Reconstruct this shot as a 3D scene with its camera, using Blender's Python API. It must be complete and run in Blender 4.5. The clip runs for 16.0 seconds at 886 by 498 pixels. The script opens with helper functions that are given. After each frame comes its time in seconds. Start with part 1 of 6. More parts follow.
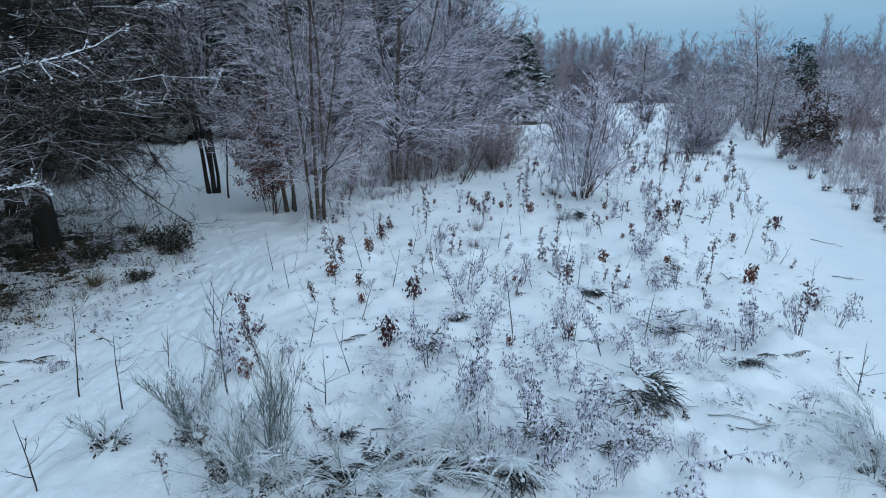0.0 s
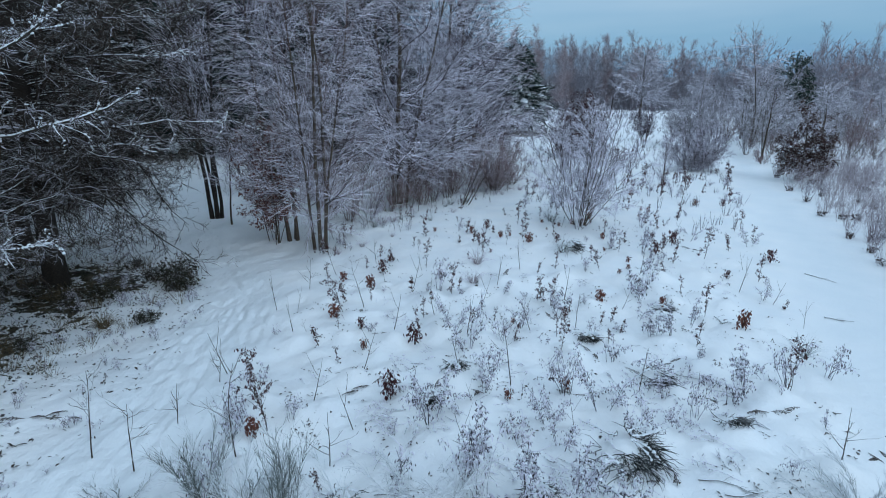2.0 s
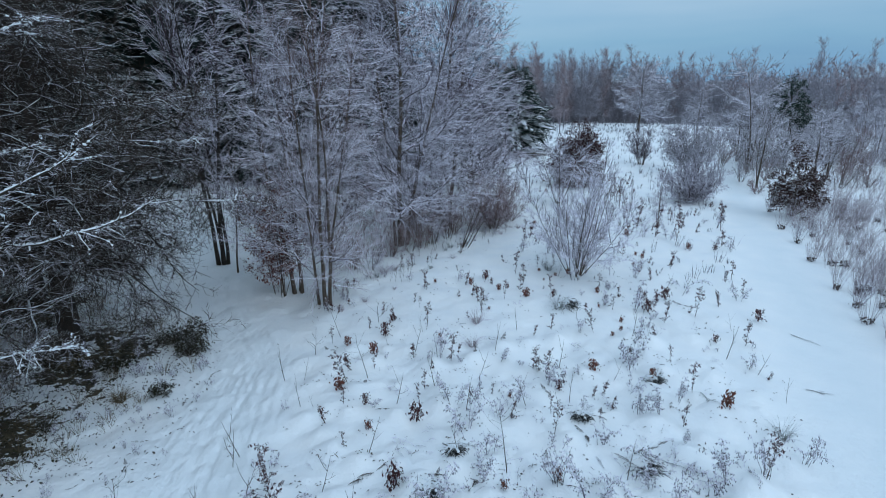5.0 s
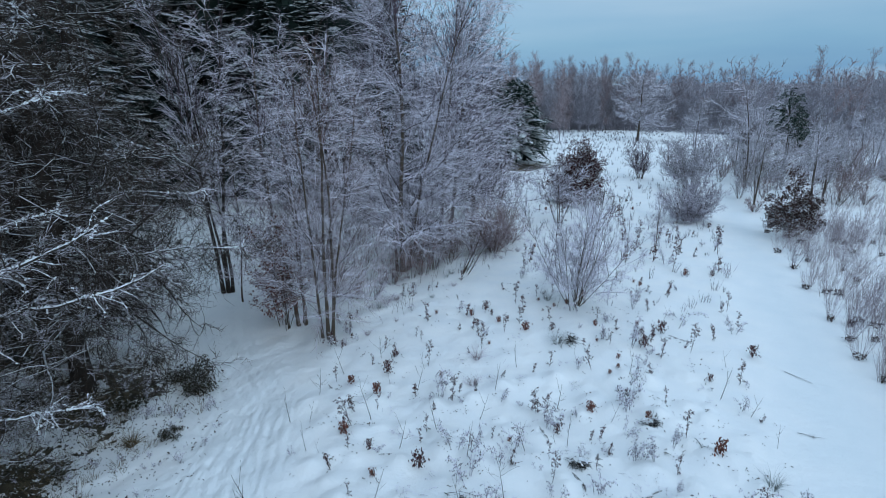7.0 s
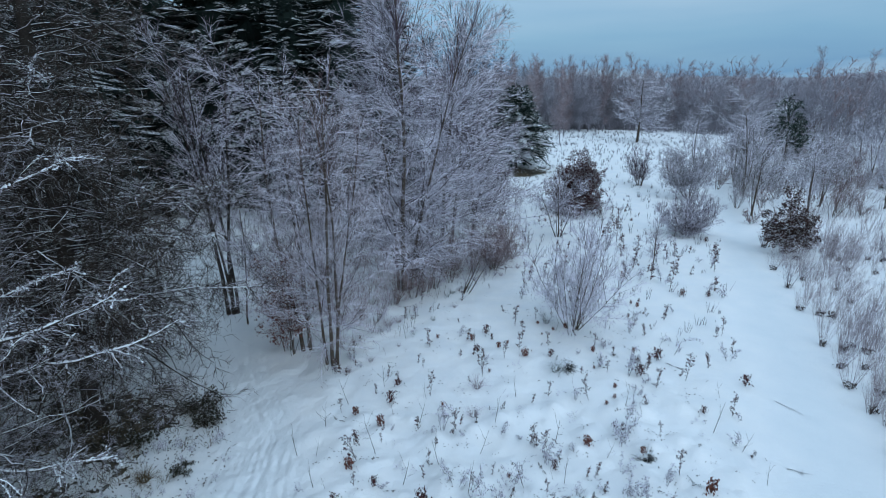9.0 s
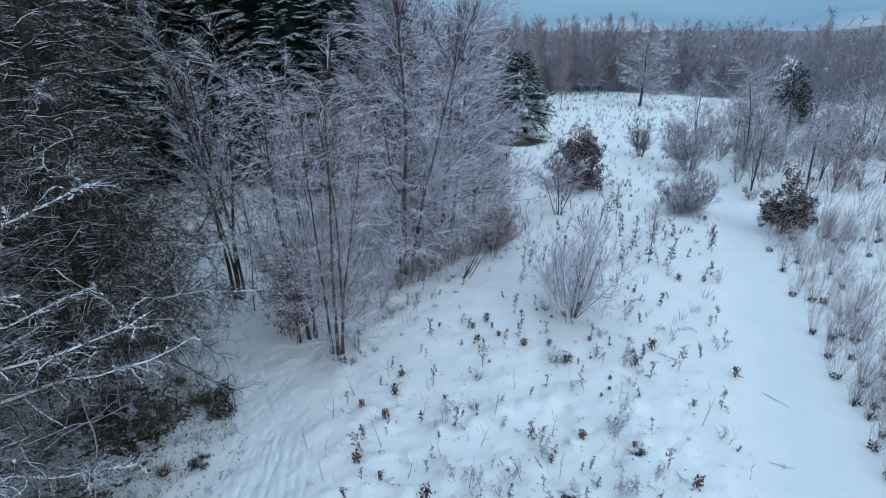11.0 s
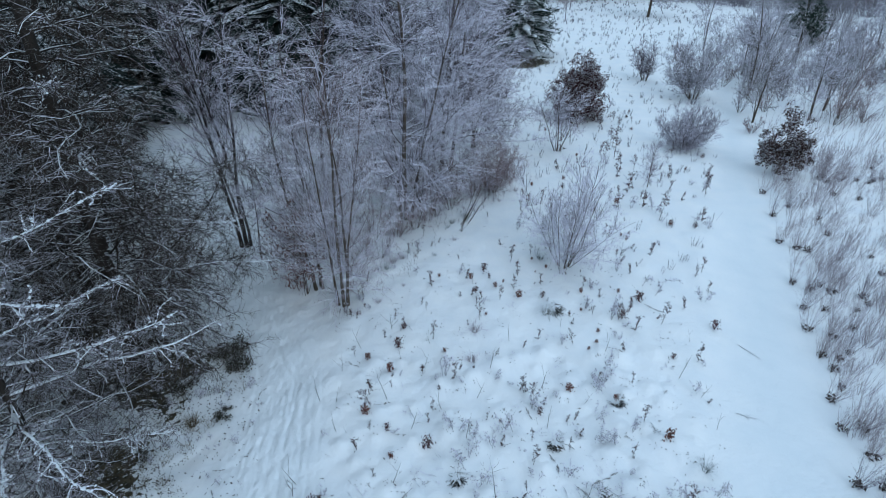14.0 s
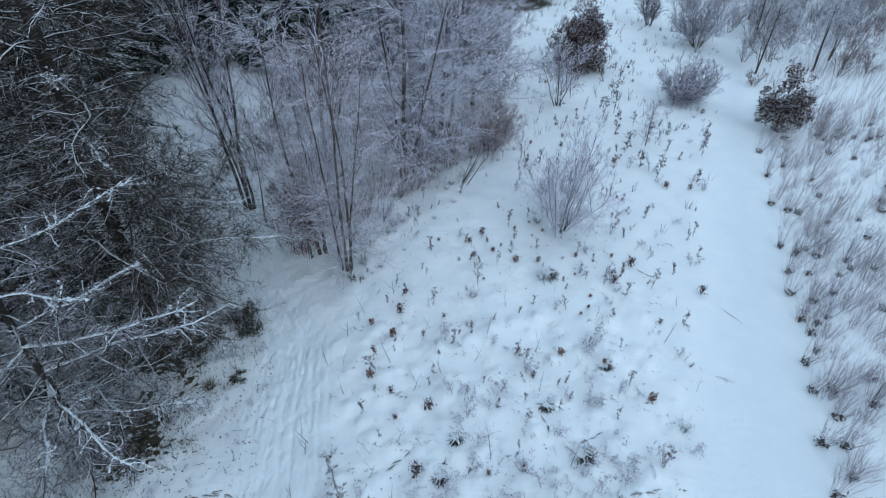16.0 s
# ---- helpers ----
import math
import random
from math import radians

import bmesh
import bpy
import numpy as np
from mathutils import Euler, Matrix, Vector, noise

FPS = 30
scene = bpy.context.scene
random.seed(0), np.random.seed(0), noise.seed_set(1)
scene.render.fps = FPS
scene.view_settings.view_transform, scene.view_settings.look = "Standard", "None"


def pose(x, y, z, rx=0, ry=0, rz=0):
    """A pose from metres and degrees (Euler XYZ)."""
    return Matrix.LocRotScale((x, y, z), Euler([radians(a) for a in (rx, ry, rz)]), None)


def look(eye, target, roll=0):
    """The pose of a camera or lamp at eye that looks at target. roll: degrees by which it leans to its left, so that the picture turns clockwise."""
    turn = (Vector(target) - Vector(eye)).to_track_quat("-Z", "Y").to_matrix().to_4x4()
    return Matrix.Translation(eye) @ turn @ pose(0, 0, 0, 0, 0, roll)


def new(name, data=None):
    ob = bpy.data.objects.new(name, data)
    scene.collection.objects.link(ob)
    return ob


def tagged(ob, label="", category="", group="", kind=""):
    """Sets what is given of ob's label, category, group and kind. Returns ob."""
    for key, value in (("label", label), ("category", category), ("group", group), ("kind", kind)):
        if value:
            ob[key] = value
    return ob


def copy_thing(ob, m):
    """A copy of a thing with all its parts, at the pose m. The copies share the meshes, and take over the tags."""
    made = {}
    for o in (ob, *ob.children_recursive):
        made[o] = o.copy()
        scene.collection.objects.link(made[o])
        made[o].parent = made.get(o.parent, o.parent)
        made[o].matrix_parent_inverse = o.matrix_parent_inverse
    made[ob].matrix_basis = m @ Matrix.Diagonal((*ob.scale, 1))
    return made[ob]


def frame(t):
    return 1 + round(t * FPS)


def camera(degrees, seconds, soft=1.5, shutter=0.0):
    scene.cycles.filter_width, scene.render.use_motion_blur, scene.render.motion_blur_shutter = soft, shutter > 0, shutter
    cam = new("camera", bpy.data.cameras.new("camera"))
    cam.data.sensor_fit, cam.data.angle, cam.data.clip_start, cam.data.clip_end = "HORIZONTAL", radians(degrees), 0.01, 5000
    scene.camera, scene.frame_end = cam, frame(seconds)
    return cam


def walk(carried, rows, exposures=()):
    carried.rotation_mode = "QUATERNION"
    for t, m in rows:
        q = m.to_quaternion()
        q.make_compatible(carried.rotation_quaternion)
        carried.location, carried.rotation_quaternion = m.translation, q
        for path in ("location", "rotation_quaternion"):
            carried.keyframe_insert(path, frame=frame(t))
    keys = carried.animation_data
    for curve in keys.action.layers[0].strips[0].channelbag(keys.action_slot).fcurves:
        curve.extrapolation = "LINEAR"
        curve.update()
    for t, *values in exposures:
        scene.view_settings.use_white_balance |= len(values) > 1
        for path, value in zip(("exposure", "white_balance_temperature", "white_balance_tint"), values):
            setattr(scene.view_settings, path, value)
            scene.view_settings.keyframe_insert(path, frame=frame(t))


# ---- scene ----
cam = camera(77.9, 16.0, soft=0.9)
METRES, EYE, TILT, LEAN, TURN = 10.0, 4.15, -17.0, 0.0, 0.0
ROWS = [
    (0.0, 0.0, 0.0, 0.0, 0.0, 0.0, -0.0),
    (0.5, -0.0003, -0.0067, 0.0209, 0.0, 0.05, -0.02),
    (1.0, -0.0003, -0.0138, 0.0437, 0.01, 0.1, -0.02),
    (1.5, -0.0004, -0.0202, 0.0652, 0.01, 0.14, -0.02),
    (2.0, 0.0001, -0.0284, 0.0921, 0.03, 0.19, -0.02),
    (2.5, 0.0006, -0.0382, 0.1199, 0.02, 0.25, -0.01),
    (3.0, 0.0004, -0.0491, 0.1501, 0.02, 0.31, -0.01),
    (3.5, 0.0003, -0.0589, 0.1781, 0.02, 0.37, -0.0),
    (4.0, 0.0005, -0.0709, 0.2085, 0.02, 0.44, 0.01),
    (6.5, 0.0, -0.1232, 0.3505, 0.08, 0.63, 0.08),
    (7.0, -0.0019, -0.1335, 0.3803, 0.08, 0.67, 0.07),
    (7.5, -0.0032, -0.1444, 0.4092, 0.09, 0.71, 0.07),
    (8.0, -0.0044, -0.1567, 0.4416, 0.09, 0.64, 0.07),
    (8.5, -0.0057, -0.1678, 0.473, 0.08, 0.45, 0.04),
    (11.0, -0.0158, -0.2119, 0.6351, 0.01, -4.47, -0.02),
    (11.5, -0.0168, -0.2197, 0.6655, -0.01, -5.89, -0.02),
    (12.0, -0.0174, -0.2279, 0.6983, -0.02, -7.44, -0.03),
    (12.5, -0.0173, -0.2349, 0.7293, -0.04, -8.97, -0.04),
    (13.0, -0.0181, -0.2414, 0.7625, -0.09, -10.7, -0.03),
    (13.5, -0.0183, -0.2492, 0.7931, -0.1, -12.33, -0.03),
    (14.0, -0.019, -0.258, 0.8262, -0.13, -14.06, -0.03),
    (14.5, -0.02, -0.2656, 0.8567, -0.16, -15.63, -0.04),
    (15.0, -0.0205, -0.2748, 0.8899, -0.19, -17.32, -0.04),
    (15.5, -0.0213, -0.2826, 0.9209, -0.22, -18.88, -0.05),
    (16.0, -0.0221, -0.2914, 0.9547, -0.25, -20.57, -0.05),
]
walk(cam, [(t, pose(0, 0, EYE, TILT, LEAN, TURN) @ pose(METRES * x, METRES * y, METRES * z, 90 + pitch, roll, yaw)) for t, x, y, z, yaw, pitch, roll in ROWS])

# ---------------------------------------------------------------- world and light
SKY_STRENGTH, SUN_STRENGTH, EXPOSURE = 0.65, 0.52, -0.02
scene.view_settings.exposure = EXPOSURE
world = bpy.data.worlds.new("overcast_sky")
scene.world = world
world.use_nodes = True
wn, wl = world.node_tree.nodes, world.node_tree.links
wn.clear()
w_out = wn.new("ShaderNodeOutputWorld")
w_bg = wn.new("ShaderNodeBackground")
w_bg.inputs["Strength"].default_value = SKY_STRENGTH
w_sky = wn.new("ShaderNodeTexSky")
w_sky.sky_type, w_sky.sun_disc = "NISHITA", False
w_sky.sun_elevation, w_sky.sun_rotation = radians(24), radians(150)
w_co = wn.new("ShaderNodeTexCoord")
w_sep = wn.new("ShaderNodeSeparateXYZ")
wl.new(w_co.outputs["Generated"], w_sep.inputs[0])
w_map = wn.new("ShaderNodeMapping")
w_map.inputs["Scale"].default_value = (1.2, 1.2, 9.0)
wl.new(w_co.outputs["Generated"], w_map.inputs[0])
w_noise = wn.new("ShaderNodeTexNoise")
w_noise.inputs["Scale"].default_value, w_noise.inputs["Detail"].default_value = 2.2, 5
wl.new(w_map.outputs[0], w_noise.inputs["Vector"])
w_add = wn.new("ShaderNodeMath")
w_add.operation = "MULTIPLY_ADD"
w_add.inputs[1].default_value = 0.10
wl.new(w_noise.outputs["Fac"], w_add.inputs[0])
wl.new(w_sep.outputs["Z"], w_add.inputs[2])
w_ramp = wn.new("ShaderNodeValToRGB")
wl.new(w_add.outputs[0], w_ramp.inputs[0])
stops = w_ramp.color_ramp.elements
stops[0].position, stops[0].color = 0.045, (0.45, 0.70, 0.97, 1)
stops[1].position, stops[1].color = 1.0, (0.84, 1.14, 1.46, 1)
for at, colour in ((0.07, (0.15, 0.42, 0.77, 1)), (0.115, (0.24, 0.53, 0.84, 1)), (0.21, (0.50, 0.745, 1.0, 1)), (0.5, (0.65, 0.92, 1.19, 1))):
    stops.new(at).color = colour
w_dim = wn.new("ShaderNodeMix")
w_dim.data_type, w_dim.blend_type = "RGBA", "ADD"
w_dim.inputs["Factor"].default_value = 0.03
wl.new(w_ramp.outputs[0], w_dim.inputs["A"])
wl.new(w_sky.outputs[0], w_dim.inputs["B"])
wl.new(w_dim.outputs["Result"], w_bg.inputs["Color"])
wl.new(w_bg.outputs[0], w_out.inputs["Surface"])

sun = new("sun", bpy.data.lights.new("sun", "SUN"))
sun.data.energy, sun.data.angle, sun.data.color = SUN_STRENGTH, radians(40), (0.82, 0.95, 1.10)
sun.matrix_world = look((20, -30, 40), (0, 12, 0))


# ---------------------------------------------------------------- materials
def nodes_of(name):
    m = bpy.data.materials.new(name)
    m.use_nodes = True
    n, l = m.node_tree.nodes, m.node_tree.links
    return m, n, l, n["Principled BSDF"]


def noise_node(n, l, scale, detail=4, vector=None):
    t = n.new("ShaderNodeTexNoise")
    t.inputs["Scale"].default_value, t.inputs["Detail"].default_value = scale, detail
    if vector is not None:
        l.new(vector, t.inputs["Vector"])
    return t.outputs["Fac"]


def ramp(n, l, value, lo, hi, a=(0, 0, 0, 1), b=(1, 1, 1, 1)):
    r = n.new("ShaderNodeValToRGB")
    l.new(value, r.inputs[0])
    e = r.color_ramp.elements
    e[0].position, e[0].color, e[1].position, e[1].color = lo, a, hi, b
    return r.outputs[0]


def mix(n, l, fac, a, b):
    m = n.new("ShaderNodeMix")
    m.data_type = "RGBA"
    if isinstance(fac, float):
        m.inputs["Factor"].default_value = fac
    else:
        l.new(fac, m.inputs["Factor"])
    for key, v in (("A", a), ("B", b)):
        if isinstance(v, tuple):
            m.inputs[key].default_value = (*v, 1)
        else:
            l.new(v, m.inputs[key])
    return m.outputs["Result"]


def bump(n, l, bsdf, height, strength, distance):
    b = n.new("ShaderNodeBump")
    b.inputs["Strength"].default_value, b.inputs["Distance"].default_value = strength, distance
    l.new(height, b.inputs["Height"])
    l.new(b.outputs[0], bsdf.inputs["Normal"])


SNOW = (0.85, 0.89, 0.925)
RIME = (0.85, 0.835, 0.94)


def snowy(name, dark, light, lo, hi, most=0.95, grain=30.0, rough=0.85, patchy=0.45, rime=None):
    """A surface with snow or rime on what faces up."""
    m, n, l, b = nodes_of(name)
    geo = n.new("ShaderNodeNewGeometry")
    co = n.new("ShaderNodeTexCoord").outputs["Object"]
    base = mix(n, l, ramp(n, l, noise_node(n, l, grain, 5, co), 0.3, 0.7), dark, light)
    base = mix(n, l, 0.35, base, mix(n, l, geo.outputs["Random Per Island"], dark, light))
    sep = n.new("ShaderNodeSeparateXYZ")
    l.new(geo.outputs["Normal"], sep.inputs[0])
    add = n.new("ShaderNodeMath")
    add.operation = "MULTIPLY_ADD"
    add.inputs[1].default_value = patchy
    l.new(noise_node(n, l, 7.0, 4, co), add.inputs[0])
    l.new(sep.outputs["Z"], add.inputs[2])
    half = n.new("ShaderNodeMath")
    half.operation = "MULTIPLY"
    half.inputs[1].default_value = 0.5
    l.new(add.outputs[0], half.inputs[0])
    cover = ramp(n, l, half.outputs[0], lo / 2, hi / 2, b=(most, most, most, 1))
    l.new(mix(n, l, cover, base, rime or SNOW), b.inputs["Base Color"])
    b.inputs["Roughness"].default_value = rough
    b.inputs["Specular IOR Level"].default_value = 0.25
    bump(n, l, b, noise_node(n, l, grain * 1.5, 4, co), 0.5, 0.01)
    return m


# ramp positions work on normal.z + patchy * noise (about 0.2 of offset)
BARK = snowy("grey_bark_with_snow", (0.034, 0.027, 0.021), (0.135, 0.104, 0.078), 0.6, 0.9, grain=18.0)
BARK_DARK = snowy("dark_furrowed_bark", (0.012, 0.010, 0.009), (0.05, 0.04, 0.032), 0.75, 0.98)
LIMB = snowy("snow_laden_limb", (0.022, 0.017, 0.018), (0.085, 0.064, 0.064), 0.16, 0.50, 0.96, patchy=0.25, rime=RIME)
TWIG = snowy("rimed_lilac_twig", (0.040, 0.029, 0.038), (0.14, 0.102, 0.128), 0.24, 0.80, 0.90, patchy=0.35, rime=RIME)
TWIG_BROWN = snowy("rimed_brown_twig", (0.12, 0.08, 0.078), (0.29, 0.195, 0.19), 0.45, 1.0, 0.7, rime=RIME)
UNDERWOOD = snowy("brown_violet_underwood_twig", (0.045, 0.032, 0.036), (0.15, 0.105, 0.115), 0.45, 1.1, 0.7, rime=RIME)
LIMB_SNOW = snowy("limb_under_thick_snow", (0.02, 0.016, 0.013), (0.06, 0.05, 0.04), 0.28, 0.5, 1.0)
# larch brown taken near black: the wood's deep shade is in the colour
LARCH_LIMB = snowy("shade_dark_larch_limb", (0.010, 0.008, 0.006), (0.042, 0.030, 0.021), 0.86, 1, 0.8)
LARCH_FROST = snowy("frosted_larch_shoot", (0.020, 0.014, 0.012), (0.08, 0.058, 0.050), 0.40, 0.80, 0.88, patchy=0.35, rime=RIME)
LARCH_WHITE = snowy("thickly_rimed_larch_twig", (0.020, 0.017, 0.015), (0.09, 0.078, 0.070), 0.46, 1.0, 0.72, patchy=0.4, rime=RIME)
# these two twig browns are also darkened for shade inside the crowns
LARCH_RIME = snowy("rimed_larch_twig", (0.012, 0.008, 0.006), (0.058, 0.039, 0.029), 0.67, 1.03, 0.72)
LARCH_TWIG = snowy("bare_shaded_larch_twig", (0.010, 0.006, 0.005), (0.050, 0.031, 0.022), 0.74, 1.05, 0.7)
SNOWY_NEEDLE = snowy("spruce_needles_under_snow", (0.006, 0.014, 0.012), (0.02, 0.045, 0.034), 1.02, 1.32, 0.94, 60.0, patchy=0.9)
# green-black so that the heaps' shadowed hollows are in the stalk colour
SHADOW_SHOOT = snowy("shadow_dark_bent_shoot", (0.007, 0.009, 0.009), (0.040, 0.043, 0.041), 0.70, 1.02, 0.92)
# about half the tone of the snowy needles, shade of the wood included
SHADED_NEEDLE = snowy("shade_dark_spruce_needles", (0.003, 0.007, 0.006), (0.011, 0.024, 0.019), 1.24, 1.44, 0.9, 60.0, patchy=0.9)
PINE_NEEDLE = snowy("grey_green_pine_needles", (0.014, 0.028, 0.023), (0.05, 0.08, 0.062), 0.86, 1.25, 0.75, 60.0)
RUSSET = snowy("russet_dead_leaf", (0.028, 0.010, 0.012), (0.105, 0.032, 0.034), 0.95, 1.2, 0.9, 14.0)
BROWN_LEAF = snowy("dry_brown_leaf", (0.036, 0.022, 0.021), (0.125, 0.07, 0.06), 0.98, 1.25, 0.9, 14.0)
PURPLE_LEAF = snowy("dull_purple_leaf", (0.036, 0.015, 0.020), (0.125, 0.053, 0.060), 0.74, 1.02, 0.92, 14.0)
BEECH_LEAF = snowy("pale_russet_beech_leaf", (0.08, 0.028, 0.024), (0.25, 0.095, 0.066), 0.94, 1.1, 0.9, 14.0)
PALE_TWIG = snowy("white_rimed_twig", (0.05, 0.042, 0.05), (0.17, 0.14, 0.16), 0.12, 0.62, 0.9, patchy=0.35, rime=RIME)
# rime, plus distance haze put in as a paler grey base
HAZE_GREY_TWIG = snowy("hazed_rimed_grey_twig", (0.17, 0.16, 0.172), (0.34, 0.325, 0.345), 0.25, 0.8, 0.85, rime=RIME)
TWIG_RED = snowy("rimed_reddish_twig", (0.066, 0.040, 0.037), (0.195, 0.118, 0.108), 0.34, 0.90, 0.86, patchy=0.35, rime=RIME)
WEED = snowy("dead_weed_stalk", (0.012, 0.012, 0.017), (0.064, 0.058, 0.074), 0.23, 0.60, 0.95, rime=RIME)
WHIP = snowy("young_bark", (0.03, 0.025, 0.022), (0.08, 0.06, 0.05), 0.7, 1.0, 0.8)
BROOM = snowy("frosted_broom_shoot", (0.060, 0.074, 0.066), (0.19, 0.215, 0.20), 0.20, 0.74, 0.92)
STRAW = snowy("rimed_whip", (0.19, 0.158, 0.165), (0.43, 0.362, 0.372), 0.30, 0.85, 0.88, rime=RIME)
BRACKEN = snowy("dead_bracken", (0.026, 0.020, 0.020), (0.10, 0.076, 0.066), 1.05, 1.4, 0.9)
LITTER_LEAF = snowy("bramble_and_ivy_leaf", (0.011, 0.014, 0.008), (0.06, 0.054, 0.03), 1.08, 1.3, 0.9, 20.0)
GRASS = snowy("withered_grass", (0.07, 0.055, 0.03), (0.20, 0.15, 0.09), 0.8, 1, 0.7)
# aerial haze is in these two colours: paler and greyer than near twigs
FAR_HAZE_TWIG = snowy("hazed_rimed_far_crown", (0.165, 0.155, 0.178), (0.34, 0.322, 0.36), 0.5, 1, 0.5, rime=RIME)
FAR_HAZE_RED = snowy("hazed_reddish_birch_crown", (0.17, 0.13, 0.138), (0.345, 0.262, 0.268), 0.5, 1.0, 0.45, rime=RIME)
SNOW_LUMP = snowy("fresh_snow", SNOW, SNOW, 0.0, 0.1)

GROUND, gn, gl, gb = nodes_of("fallen_snow")
g_co = gn.new("ShaderNodeTexCoord").outputs["Object"]
g_litter = gn.new("ShaderNodeAttribute")
g_litter.attribute_name = "litter"
g_snow = mix(gn, gl, ramp(gn, gl, noise_node(gn, gl, 0.9, 5, g_co), 0.35, 0.65), (0.875, 0.912, 0.938), (0.935, 0.955, 0.962))
# duller tone: trodden snow on the trail, edge vignetting painted along the lane
g_pack_vignette = gn.new("ShaderNodeAttribute")
g_pack_vignette.attribute_name = "packed_vignette"
g_snow = mix(gn, gl, g_pack_vignette.outputs["Fac"], g_snow, mix(gn, gl, noise_node(gn, gl, 1.6, 5, g_co), (0.79, 0.85, 0.885), (0.86, 0.905, 0.93)))
g_dirt = mix(gn, gl, ramp(gn, gl, noise_node(gn, gl, 5.0, 6, g_co), 0.35, 0.65), (0.03, 0.026, 0.018), (0.10, 0.085, 0.055))
g_add = gn.new("ShaderNodeMath")
g_add.operation = "ADD"
gl.new(g_litter.outputs["Fac"], g_add.inputs[0])
gl.new(noise_node(gn, gl, 5.5, 8, g_co), g_add.inputs[1])
gl.new(mix(gn, gl, ramp(gn, gl, g_add.outputs[0], 0.98, 1.10), g_snow, g_dirt), gb.inputs["Base Color"])
gb.inputs["Roughness"].default_value = 0.7
gb.inputs["Specular IOR Level"].default_value = 0.3
g_trail = gn.new("ShaderNodeAttribute")
g_trail.attribute_name = "trodden"
g_map = gn.new("ShaderNodeMapping")
g_map.inputs["Scale"].default_value = (1.2, 0.42, 1.0)
gl.new(g_co, g_map.inputs[0])
g_cell = gn.new("ShaderNodeTexNoise")
g_cell.inputs["Scale"].default_value, g_cell.inputs["Detail"].default_value = 7.0, 3.0
gl.new(g_map.outputs[0], g_cell.inputs["Vector"])
g_tread = gn.new("ShaderNodeMath")
g_tread.operation = "MULTIPLY"
gl.new(g_cell.outputs["Fac"], g_tread.inputs[0])
gl.new(g_trail.outputs["Fac"], g_tread.inputs[1])
g_h = gn.new("ShaderNodeMath")
g_h.operation = "MULTIPLY_ADD"
g_h.inputs[1].default_value = 0.22
gl.new(noise_node(gn, gl, 28.0, 5, g_co), g_h.inputs[0])
gl.new(noise_node(gn, gl, 5.0, 7, g_co), g_h.inputs[2])
g_sum = gn.new("ShaderNodeMath")
g_sum.operation = "ADD"
gl.new(g_h.outputs[0], g_sum.inputs[0])
gl.new(g_tread.outputs[0], g_sum.inputs[1])
bump(gn, gl, gb, g_sum.outputs[0], 0.48, 0.11)


# ---------------------------------------------------------------- geometry helpers
def unit(v):
    return v / np.maximum(np.linalg.norm(v, axis=-1, keepdims=True), 1e-9)


